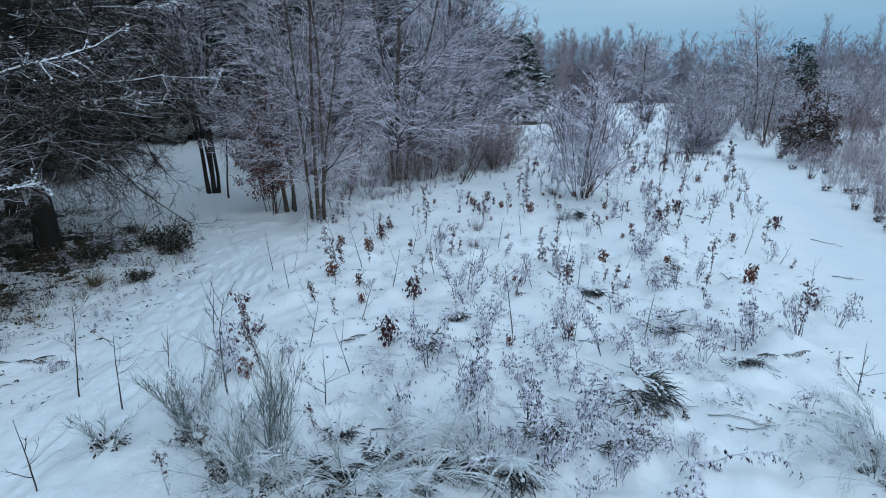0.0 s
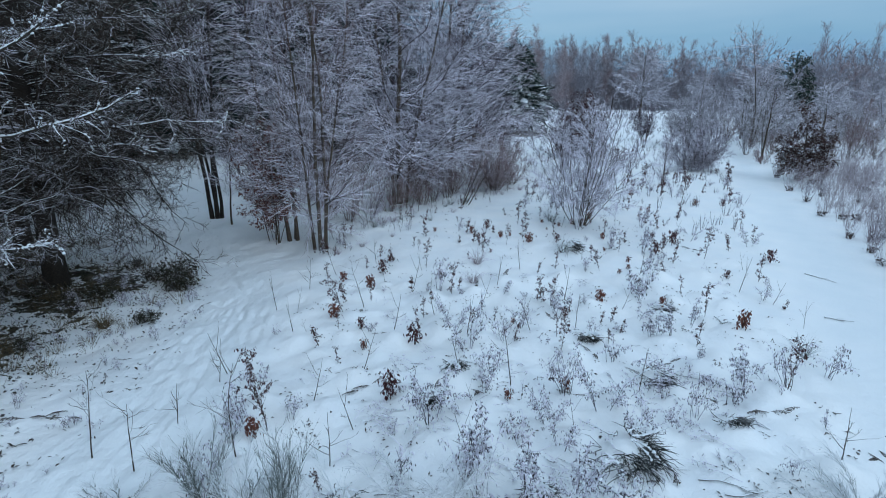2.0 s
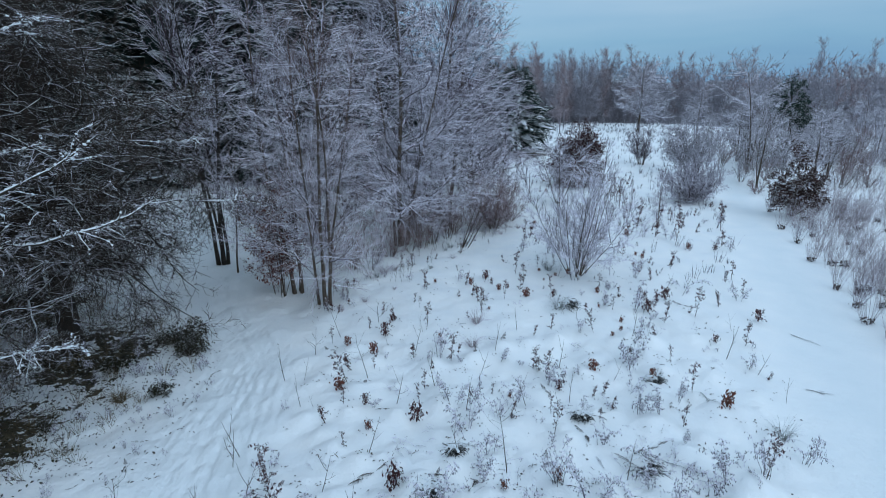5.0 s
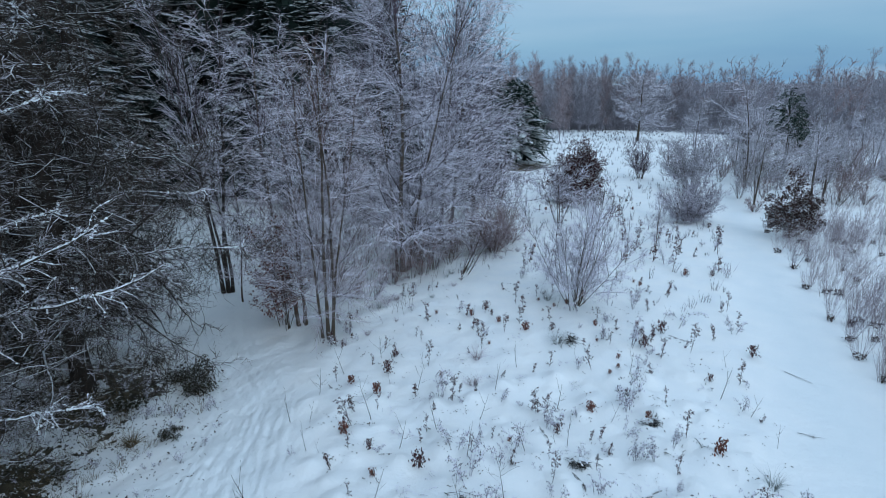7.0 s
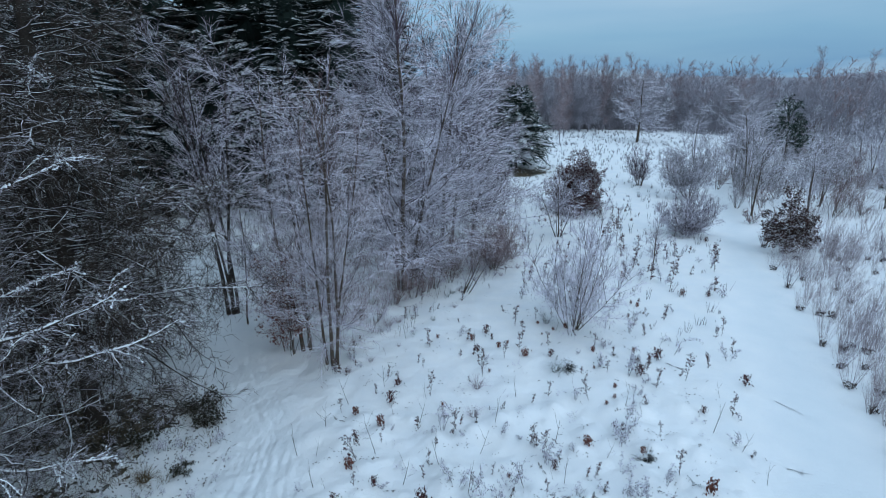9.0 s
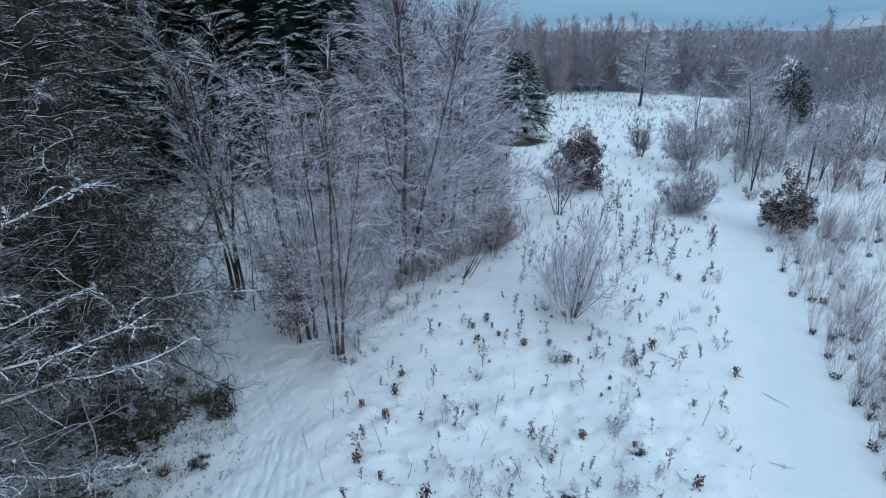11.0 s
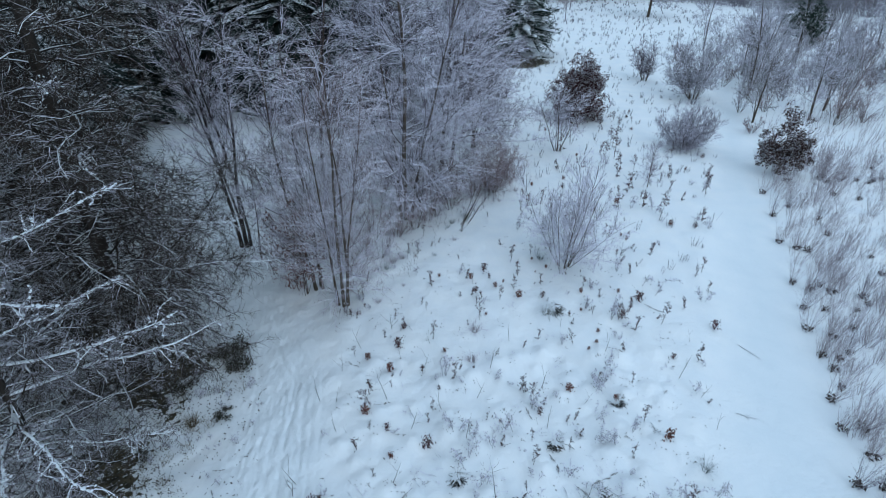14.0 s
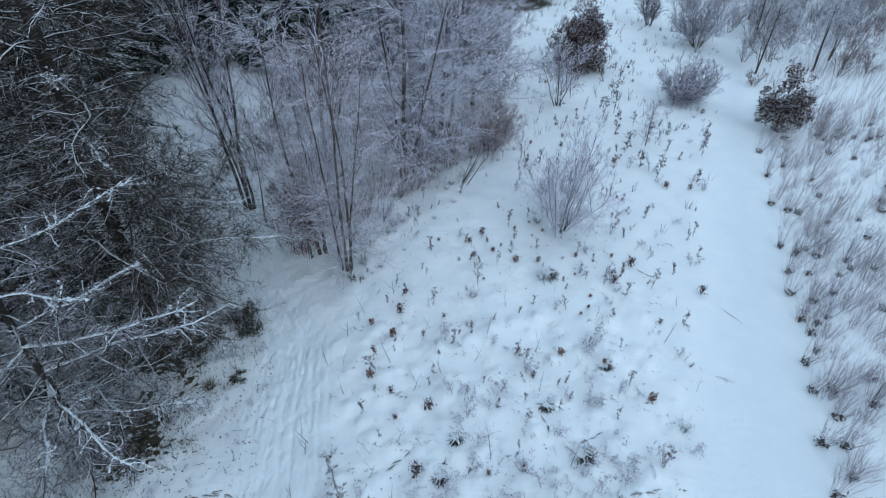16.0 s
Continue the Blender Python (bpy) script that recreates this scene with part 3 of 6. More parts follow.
    b.spikes(tp, tr, 1)
    b.part("crown", ob, LARCH_LIMB, twig or LARCH_TWIG, shoot or LARCH_FROST, label="sagging limbs with dense brown hanging twigs", kind="stuff")
    return ob


def spruce(name, label, x, y, h, reach, whorls, each, seed=1, shoots=16, needles=3, skirt=0.06, mat=None, thick=0.03, snow=True, group="", power=0.7, body=0.16):
    rng = np.random.default_rng(seed)
    mat = mat or SHADED_NEEDLE
    ob = thing(name, label, "tree", x, y, group=group)
    p, r = stems_of(rng, [(0, 0, 0, 0, h, h * 0.014)], 8, 0.008)
    b = Bulk()
    b.tubes(p, r, 8)
    b.part("trunk", ob, BARK_DARK, smooth=True)
    n = whorls * each
    t = skirt + (0.99 - skirt) * (np.repeat(np.arange(whorls), each) / whorls + rng.random(n) * 1.6 / whorls) * 0.96
    az = rng.random(n) * 2 * np.pi
    at, _, lr0 = along(p, r, np.zeros(n, int), t)
    ln = (reach * (1 - t) ** power + 0.15) * (0.75 + 0.4 * rng.random(n))
    d = np.stack([np.cos(az), np.sin(az), -0.3 + 0.8 * t ** 2 + 0.22 * rng.normal(size=n)], 1)
    lp = paths(rng, at, d, ln, 5, -0.16, 0.10, 0.26)
    rr = taper(np.full(n, thick), 5, 0.6)
    b = Bulk()
    wide = np.clip(ln * body, 0.08, 0.6)[:, None] * np.array([0.25, 0.85, 1.0, 0.65, 0.05]) * (0.75 + 0.5 * rng.random((n, 5)))
    b.tubes(lp, wide, 4, 0, 0.45)
    kc = 26
    tc = np.linspace(skirt, 0.97, kc)
    cp, _, _ = along(p, r, np.zeros(kc, int), tc)
    b.tubes(cp[None], ((reach * (1 - tc) ** power) * (0.36 + 0.08 * np.where(np.arange(kc) % 2, 1, -1)) * (0.85 + 0.3 * rng.random(kc)) + 0.05)[None], 9)
    sp, sr = grow(rng, lp, rr, n * shoots, 0.1, 1.0, 55, 8, reach * 0.26, 0.55, 3, 1.0, -0.10, 0.06, 0.6, thick, 0.85)
    b.spikes(sp, sr)
    tp, tr = grow(rng, sp, sr, n * shoots * needles, 0.1, 1.0, 50, 10, reach * 0.10, 0.3, 2, 1.0, -0.06, 0.08, 0.5, thick * 0.85, 0.7)
    b.spikes(tp, tr)
    b.part("crown", ob, mat, label="drooping needle sprays loaded with snow" if snow else "dense needle clumps", kind="stuff")
    return ob


def shrub(name, label, x, y, stems, h, spread, twigs=(10, 7), seed=1, rad=0.022, twig=None, bark=None, foliage=0, leaf=None, wig=0.05, fine=0.005, leaf_size=(0.1, 0.06), lean=(0.0, 0.0), group="", category="shrub", angle=36, up=0.0, reach=0.28, twig_k=3, low=0.15):
    rng = np.random.default_rng(seed)
    ob = thing(name, label, category, x, y, group=group)
    az = rng.random(stems) * 2 * np.pi
    tilt = spread * rng.random(stems) ** 0.7
    start = np.stack([np.cos(az) * 0.05 * h, np.sin(az) * 0.05 * h, np.full(stems, -0.08)], 1)
    d = np.stack([np.cos(az) * tilt + lean[0], np.sin(az) * tilt + lean[1], np.ones(stems)], 1)
    p = paths(rng, start, d, h * (0.75 + 0.3 * rng.random(stems)) * (1.12 - 0.3 * tilt / max(spread, 0.01)), 7, up, wig)
    r = taper(rad * (0.7 + 0.6 * rng.random(stems)), 7, 0.18)
    for i in range(stems):
        b = Bulk()
        b.spikes(p[i:i + 1], r[i:i + 1], 0, 5)
        b.part("stem", ob, bark or BARK, smooth=True)
    sp, sr = grow(rng, p, r, stems * twigs[0], low, 1.0, angle, 12, h * reach, 0.5, 4, 0.55, up, 0.12, 0.3, fine * 1.2)
    b = Bulk()
    b.spikes(sp, sr)
    tp, tr = grow(rng, sp, sr, stems * twigs[0] * twigs[1], 0.05, 1.0, 40, 14, h * reach * 0.4, 0.2, twig_k, 0.7, 0.0, 0.15, 0.4, fine)
    b.spikes(tp, tr)
    b.part("crown", ob, twig or TWIG, label="fine twigs white with rime", kind="stuff")
    if foliage:
        b = Bulk()
        j = rng.integers(0, len(tp), foliage)
        b.leaves(rng, tp[j, 1] + rng.normal(size=(foliage, 3)) * 0.06, *leaf_size)
        b.part("foliage", ob, leaf or RUSSET, label="dense dry leaves still clinging", kind="stuff")
    return ob


# left: larches over the trail
larch("larch_tree", "tall bare larch with heavy snow-topped limbs over the trail", -9.7, 8.5, 13.5, 0.14, 138, 3.2, seed=11, low=0.10, subs=12, twigs=8, twig_k=4, twig=LARCH_WHITE, shoot=LARCH_WHITE, frost=0.4, fine=0.0045,
      key_limbs=((3.9, 29, 4.8, 0.06, -20, 0.5, 0.060), (4.8, 9, 4.7, 0.10, -16, 0.55, 0.056), (3.4, -38, 4.5, 0.2, 4, 0.1, 0.046), (3.3, -66, 2.9, 0.05, 8, 0.1, 0.034), (2.3, 8, 3.4, 0.05, 0, 0.15, 0.034), (5.3, 34, 2.9, 0.16, 6, 0.1, 0.030), (6.3, -17, 2.9, 0.2, 0, 0.1, 0.028), (7.2, 25, 3.5, 0.2, 0, 0.2, 0.022), (4.6, 75, 2.4, 0.0, 0, 0.1, 0.028), (4.7, -100, 2.2, 0.0, 0, 0.1, 0.026)))
larch("larch_tree", "old larch with dark thick trunk and drooping brown twigs", -10.05, 13.4, 19.0, 0.30, 200, 5.4, seed=12, low=0.135, subs=18, twigs=12, twig_k=3, twig=LARCH_RIME, frost=0.38,
      key_limbs=((4.0, 3, 5.2, -0.02, -2, 0.02, 0.042), (7.8, -42, 3.2, 0.1, 0, -0.1, 0.030), (9.2, -50, 3.2, 0.2, 0, 0.1, 0.030), (4.6, 22, 3.0, 0.05, 0, 0.1, 0.032), (3.6, -20, 3.6, -0.03, 0, 0.1, 0.030), (6.4, 20, 4.2, 0.05, 0, 0.1, 0.030), (5.6, -8, 4.4, 0.0, 0, 0.1, 0.030)))
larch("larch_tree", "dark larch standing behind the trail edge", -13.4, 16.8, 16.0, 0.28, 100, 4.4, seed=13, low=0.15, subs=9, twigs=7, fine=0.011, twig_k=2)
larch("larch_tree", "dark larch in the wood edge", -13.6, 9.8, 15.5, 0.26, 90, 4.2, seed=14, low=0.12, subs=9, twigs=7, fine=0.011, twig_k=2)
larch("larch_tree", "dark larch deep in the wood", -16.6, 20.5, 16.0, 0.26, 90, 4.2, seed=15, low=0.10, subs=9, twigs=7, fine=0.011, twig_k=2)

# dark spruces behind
DARK = [spruce("spruce_tree", "dark spruce with snow on its sprays, behind bare trees", -7.6 - 4.4 * k, 42.0 + 2.5 * k, 21.0 + k, 5.6, 36, 8, seed=21 + k, shoots=5, needles=2, thick=0.05, power=0.62, body=0.13, mat=SHADED_NEEDLE, group="spruces behind the wood edge") for k in range(2)]
# those at the near far-left are unseen, added to block sky light
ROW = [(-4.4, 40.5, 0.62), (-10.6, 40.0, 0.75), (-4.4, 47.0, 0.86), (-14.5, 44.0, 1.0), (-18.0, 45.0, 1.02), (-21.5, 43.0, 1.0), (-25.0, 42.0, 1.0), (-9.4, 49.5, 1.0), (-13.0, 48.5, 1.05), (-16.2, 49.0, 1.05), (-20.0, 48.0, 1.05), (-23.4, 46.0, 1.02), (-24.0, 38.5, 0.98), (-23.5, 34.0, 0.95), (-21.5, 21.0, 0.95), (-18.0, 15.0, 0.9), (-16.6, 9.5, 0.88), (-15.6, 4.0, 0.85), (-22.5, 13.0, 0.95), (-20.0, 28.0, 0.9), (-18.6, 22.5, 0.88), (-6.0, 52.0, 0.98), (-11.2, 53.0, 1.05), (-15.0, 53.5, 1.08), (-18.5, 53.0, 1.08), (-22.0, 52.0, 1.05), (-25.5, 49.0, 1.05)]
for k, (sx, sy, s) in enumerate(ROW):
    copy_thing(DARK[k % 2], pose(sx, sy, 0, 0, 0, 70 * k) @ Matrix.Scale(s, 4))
spruce("spruce_tree", "snow-laden spruce at the meadow edge", 8.2, 62.0, 9.1, 5.6, 24, 11, seed=31, shoots=12, needles=4, thick=0.05, power=0.8, body=0.15, mat=SNOWY_NEEDLE, skirt=0.24)
spruce("spruce_tree", "snow-laden spruce beside a larger one", 5.0, 64.5, 9.8, 5.2, 24, 10, seed=32, shoots=10, needles=4, thick=0.05, power=0.8, body=0.15, mat=SNOWY_NEEDLE, skirt=0.24)

# wood edge: bare trees
bare_tree("alder_tree", "twin-stemmed bare tree with rimed crown", -5.15, 18.15, [(-0.12, 0.0, -0.09, 0.0, 9.8, 0.085), (0.12, 0.06, -0.02, 0.05, 9.6, 0.075), (0.0, 0.2, 0.05, 0.08, 8.0, 0.05)], 96, 2.7, (9, 8), 50, seed=41, split=True, lo=0.09, up=0.012, fork=47, sub_len=0.48, twig_k=3, fine=0.0044)
bare_tree("alder_tree", "clump of slender bare stems with rimed crown", -3.95, 16.98, [(-0.22, 0.1, -0.07, 0.03, 8.8, 0.06), (0.0, 0.0, -0.02, 0.0, 9.6, 0.08), (0.12, 0.1, 0.05, 0.02, 9.4, 0.07), (0.05, 0.25, 0.09, 0.10, 8.4, 0.055)], 118, 2.8, (9, 8), 50, seed=42, split=True, lo=0.07, twig=TWIG_RED, up=0.012, fork=47, sub_len=0.48, twig_k=3, fine=0.0042)
bare_tree("alder_tree", "dark multi-stemmed tree beside the trail", -9.2, 21.6, [(-0.14, 0.0, -0.06, 0.0, 11.2, 0.10), (0.08, 0.0, 0.0, 0.0, 11.4, 0.10), (0.2, 0.1, 0.05, 0.03, 10.6, 0.085), (-0.05, 0.2, -0.02, 0.08, 10.2, 0.075)], 84, 2.7, (9, 6), 36, seed=43, split=True, lo=0.28, bark=BARK_DARK, limb=LIMB, up=0.035, fork=36, fine=0.0058, twig_k=3)
bare_tree("young_tree", "thin young tree beside the trail", -8.15, 20.5, [(0, 0, 0.0, 0.0, 5.6, 0.045)], 18, 1.3, seed=44, split=True, lo=0.3)
bare_tree("maple_tree", "broad bare tree with dense frosted crown", -1.95, 24.2, [(0, 0, 0.0, 0.0, 15.2, 0.135), (0.25, 0.2, 0.10, 0.03, 12.5, 0.09), (-0.25, 0.15, -0.06, 0.04, 12.0, 0.08)], 180, 4.5, seed=45, split=True, lo=0.07, angle=54, twigs=(10, 10), fine=0.0058, shrink=0.5, twig_k=3, fork=47, sub_len=0.42, up=0.004, twig=TWIG)
bare_tree("maple_tree", "bare tree in the wood edge, white with rime", -0.2, 30.0, [(0, 0, 0.05, 0.0, 12.8, 0.15), (0.5, 0.3, 0.12, 0.0, 11.6, 0.13)], 84, 4.6, seed=46, lo=0.14, angle=58, twigs=(11, 11), fine=0.0075, twig_k=2, fork=40)
bare_tree("maple_tree", "bare tree in the wood edge, white with rime", 1.8, 33.5, [(0, 0, 0.04, 0.0, 11.2, 0.14)], 76, 4.4, seed=47, lo=0.12, angle=60, twigs=(10, 9), fine=0.0095, twig_k=2, fork=40)
bare_tree("maple_tree", "bare tree behind the clump, grey with rime", -6.2, 26.0, [(0, 0, -0.04, 0.0, 11.0, 0.13), (0.3, 0.2, 0.08, 0.05, 10.0, 0.1)], 34, 3.0, seed=48, lo=0.3, twigs=(8, 7), fine=0.0085, twig_k=2, angle=40, up=0.02, fork=34)
bare_tree("maple_tree", "bare tree far in the wood edge", 2.0, 42.0, [(0, 0, 0.0, 0.0, 10.5, 0.14)], 60, 3.5, seed=50, lo=0.08, twigs=(9, 8), fine=0.012, twig_k=2, fork=40)
bare_tree("maple_tree", "bare tree far in the wood edge", -1.0, 44.0, [(0, 0, 0.0, 0.0, 13.5, 0.14)], 70, 4.0, seed=51, lo=0.08, twigs=(9, 8), fine=0.012, twig_k=2, fork=40)

# brushwood along the wood edge
EDGE = [(-2.9, 20.4, 1.9), (-1.5, 23.2, 2.2), (-0.5, 24.6, 2.4), (0.4, 26.2, 2.6), (-1.9, 24.8, 3.0), (-3.4, 22.4, 2.8), (2.0, 30.0, 2.8), (3.4, 32.2, 2.6), (-6.6, 20.4, 2.4), (-4.4, 21.4, 2.8), (1.0, 28.6, 3.0), (-3.2, 26.4, 3.2), (4.4, 36.0, 3.0), (5.0, 45.0, 3.0),
        (-4.9, 23.4, 3.6), (-2.4, 28.0, 4.0), (-5.4, 28.5, 4.2), (-0.6, 27.4, 3.6), (-7.4, 24.6, 3.4), (-4.0, 31.0, 4.4), (-1.2, 32.0, 4.4), (-7.6, 30.5, 4.6), (1.4, 36.5, 4.4), (-2.6, 36.0, 4.8), (-5.8, 35.0, 5.0), (-9.6, 27.0, 3.6), (3.0, 39.0, 4.2), (0.2, 40.0, 4.6)]
for i, (sx, sy, sh) in enumerate(EDGE):
    deep = sy > 23 and i > 13
    shrub("brushwood", "tangled bare brushwood inside the wood edge" if deep else "tangled bare brushwood at the wood edge", sx, sy, 12 if deep else 8, sh, 0.8 if deep else 0.7, (12, 8) if deep else (10, 7), 60 + i, 0.011, twig=UNDERWOOD if deep else (TWIG_BROWN if i % 2 else TWIG), fine=0.0085 if deep else 0.006, group="brushwood of the wood edge", angle=40, twig_k=2 if deep else 3, low=0.08)
for i, (sx, sy, sh) in enumerate(((-2.3, 22.4, 1.8), (-0.9, 23.9, 2.2), (0.2, 25.3, 2.3), (1.5, 26.7, 2.4), (-1.3, 25.4, 2.6), (0.5, 27.3, 2.6), (-3.6, 20.6, 1.6))):
    shrub("brushwood", "low fine brown brush at the wood edge", sx, sy, 16, sh, 0.75, (10, 7), 85 + i, 0.009, twig=TWIG_BROWN, fine=0.005, group="brushwood of the wood edge", angle=36, twig_k=2, low=0.06)
shrub("brown_shrub", "dense rounded shrub of fine brown twigs", 2.6, 27.4, 40, 2.9, 1.0, (15, 10), 80, 0.011, twig=TWIG_BROWN, fine=0.0052, angle=38, twig_k=3, low=0.06)
shrub("brown_shrub", "low dense shrub of fine brown twigs", 3.6, 28.9, 26, 2.1, 1.0, (12, 8), 83, 0.010, twig=TWIG_BROWN, fine=0.006, angle=38, twig_k=2, low=0.06)
shrub("leaning_shrub", "open bare shrub leaning out of the brush", 0.95, 23.75, 5, 2.7, 0.35, (7, 6), 81, 0.022, lean=(0.5, -0.1))
shrub("beech_shrub", "young beech with russet leaves under the bare trees", -5.75, 17.9, 9, 3.9, 0.5, (10, 6), 82, 0.014, foliage=4200, leaf=BEECH_LEAF, lean=(-0.1, -0.05), leaf_size=(0.10, 0.06))

# meadow shrubs
_w = np.random.default_rng(90)
WILLOW_STEMS = [(0.16 * math.cos(a), 0.16 * math.sin(a), l * math.cos(a), l * math.sin(a), h, r) for a, l, h, r in zip(np.linspace(0, 18.2, 13) + 0.3 * _w.normal(size=13), _w.uniform(0.08, 0.85, 13), _w.uniform(3.1, 4.6, 13), _w.uniform(0.018, 0.032, 13))]
bare_tree("willow_bush", "many-stemmed bare willow bush white with rime", 5.0, 19.6, WILLOW_STEMS, 180, 1.35, (8, 7), 44, 0.14, 90, twig=PALE_TWIG, limb=LIMB, up=0.03, fork=42, fine=0.0042, sub_len=0.5, twig_k=3, split=False, shrink=0.35, category="shrub")
bare_tree("beech_tree", "young beech thick with russet-brown leaves", 10.0, 40.6, [(0, 0, 0, 0, 4.3, 0.07), (0.1, 0, 0.3, 0, 3.3, 0.05), (-0.1, 0, -0.3, 0, 3.3, 0.05), (0, 0.1, 0, 0.3, 3.0, 0.05)], 110, 2.4, (9, 7), 64, 0.05, 91, twig=TWIG_BROWN, foliage=26000, leaf=RUSSET, leaf_size=(0.13, 0.08), fine=0.007, twig_k=2, shrink=0.72)
bare_tree("small_tree", "small bare tree in front of a beech", 7.2, 33.4, [(0, 0, 0.1, 0, 3.9, 0.05), (0.1, 0, 0.4, 0.1, 3.6, 0.04), (-0.1, 0, -0.35, 0, 3.4, 0.04), (0, 0.1, -0.1, 0.3, 3.4, 0.03)], 60, 1.5, (8, 7), 44, 0.2, 92, twig=PALE_TWIG, limb=LIMB, up=0.02, fork=42, fine=0.0065, sub_len=0.5, twig_k=2, shrink=0.3)
shrub("dense_shrub", "dense rounded bare shrub beside the lane", 15.6, 34.0, 36, 3.0, 1.25, (22, 14), 93, 0.014, twig=TWIG, fine=0.0065, angle=46, twig_k=3, low=0.06, up=0.03)
shrub("dense_shrub", "bare shrub with a few russet leaves beside the lane", 20.6, 45.3, 30, 4.8, 0.85, (20, 12), 94, 0.018, twig=HAZE_GREY_TWIG, fine=0.010, foliage=600, angle=44, twig_k=2)
shrub("dense_shrub", "upright bare shrub on the meadow", 18.6, 51.5, 20, 3.8, 0.5, (12, 8), 95, 0.018, fine=0.012, twig_k=2)
shrub("small_tree", "thin little bare tree on the meadow", 11.3, 28.1, 2, 3.2, 0.15, (34, 9), 96, 0.026, fine=0.006, category="tree", angle=64)
bare_tree("oak_tree", "young oak with dry brown leaves beside the lane", 19.4, 29.7, [(0, 0, 0.05, 0, 3.9, 0.06), (0.1, 0, -0.25, 0.05, 3.1, 0.045), (-0.1, 0, 0.28, -0.05, 3.2, 0.045)], 44, 1.3, (7, 6), 62, 0.15, 97, twig=TWIG_BROWN, foliage=5200, leaf=BROWN_LEAF, leaf_size=(0.13, 0.08), fine=0.007, twig_k=2, shrink=0.45)

# ---------------------------------------------------------------- right of the lane
RIGHT_TREES = [(22.8, 39.5, 5.4), (29.5, 42.0, 5.2), (27.0, 49.0, 6.2), (31.5, 55.5, 6.6), (35.5, 57.0, 6.2), (41.0, 50.0, 5.6), (30.0, 66.0, 7.0), (38.0, 70.0, 7.2), (47.0, 62.0, 6.6), (25.5, 46.0, 9.4), (33.5, 48.0, 5.8), (37.0, 45.0, 5.2), (44.0, 56.0, 6.2), (28.5, 53.5, 6.2), (50.0, 53.0, 6.0), (33.0, 61.5, 6.8)]
for i, (sx, sy, sh) in enumerate(RIGHT_TREES):
    bare_tree("young_tree", "slim bare tree beyond the lane, rimed", sx, sy, [(0, 0, 0.03, 0.0, sh * 0.88, 0.09), (0.1, 0.1, 0.16 if i % 2 else -0.14, 0.05, sh * 0.7, 0.05)], 34, sh * 0.46, (8, 7), 58, 0.22, 110 + i, fine=0.0085, shrink=0.55, fork=46, limb=BARK if i < 3 else HAZE_GREY_TWIG, twig=PALE_TWIG if i < 3 else HAZE_GREY_TWIG, twig_k=2, group="bare trees beyond the lane")
bare_tree("pine_tree", "grey-green pine among bare trees", 34.6, 56.0, [(0, 0, 0.03, 0, 7.4, 0.13)], 40, 2.3, (7, 5), 66, 0.42, 130, twig=PINE_NEEDLE, limb=BARK_DARK, foliage=2600, leaf=PINE_NEEDLE, leaf_size=(0.30, 0.12), fine=0.012, twig_k=2, shrink=0.55)


def scattered(rng, count, x0, x1, y0, y1, keep):
    x, y = rng.uniform(x0, x1, count * 4), rng.uniform(y0, y1, count * 4)
    ok = keep(x, y)
    return x[ok][:count], y[ok][:count]


def whip_tuft(b, rng, x, y, z, n, h, lean=(0.25, 0.1), spread=0.35, side=4, rad=0.006, fine=0.003, k=4, wide=0.12):
    az, tl = rng.random(n) * 6.283, spread * np.sqrt(rng.random(n))
    start = np.stack([x + np.cos(az) * wide * rng.random(n), y + np.sin(az) * wide * rng.random(n), np.full(n, z - 0.05)], 1)
    d = np.stack([np.cos(az) * tl + lean[0], np.sin(az) * tl + lean[1], np.ones(n)], 1)
    p = paths(rng, start, d, h * (0.55 + 0.5 * rng.random(n)), k, 0.0, 0.06)
    r = taper(np.full(n, rad), k, 0.3)
    b.spikes(p, r)
    if side:
        q, qr = grow(rng, p, r, n * side, 0.25, 1.0, 34, 10, h * 0.2, 0.3, 2, 0.7, 0.02, 0.08, 0.4, fine)
        b.spikes(q, qr)


# four kinds of thicket tuft, set out one by one along the lane
def thicket_tuft(seed, h, n, x, y):
    rng = np.random.default_rng(seed)
    ob = thing("whip_shrub", "tuft of pale frosted whips beside the lane", "shrub", x, y, group="whip shrubs along the lane")
    b = Bulk()
    whip_tuft(b, rng, 0, 0, 0, n, h, (0.22, 0.06), 0.5, 9, 0.0050, 0.0032, wide=0.14)
    b.part("whip_spray", ob, STRAW if seed % 3 else TWIG, kind="stuff")
    b = Bulk()
    k = 34
    b.leaves(rng, np.stack([rng.normal(size=k) * 0.09, rng.normal(size=k) * 0.09, 0.03 + 0.2 * rng.random(k)], 1), 0.10, 0.055, 0.8, 0.6)
    b.part("dead_foliage", ob, BRACKEN, label="dark dead leaves round the base", kind="stuff")
    return ob


rng = np.random.default_rng(200)
TUFTS = [thicket_tuft(200 + i, h, n, 11.0 + 0.4 * i, 8.0 + i) for i, (h, n) in enumerate(((1.4, 20), (1.6, 22), (1.1, 18), (1.8, 22)))]
gx, gy = scattered(rng, 100, 8, 26, 3, 34, lambda x, y: (x > lane(y)[1] + 0.1) & (x < lane(y)[1] + 7))
for i, (x, y) in enumerate(zip(gx, gy)):
    s = rng.uniform(0.75, 1.15)
    copy_thing(TUFTS[i % 4], pose(x, y, float(height(x, y)), 0, 0, rng.uniform(-25, 25)) @ Matrix.Scale(s, 4))
EDGE_TUFTS = [(10.2, 7.5), (10.7, 9.1), (11.5, 11.0), (11.9, 12.2), (12.8, 14.2), (13.7, 16.9), (15.4, 21.9), (17.2, 27.1), (14.2, 18.6), (16.4, 24.5), (19.0, 31.2), (13.1, 15.6)]
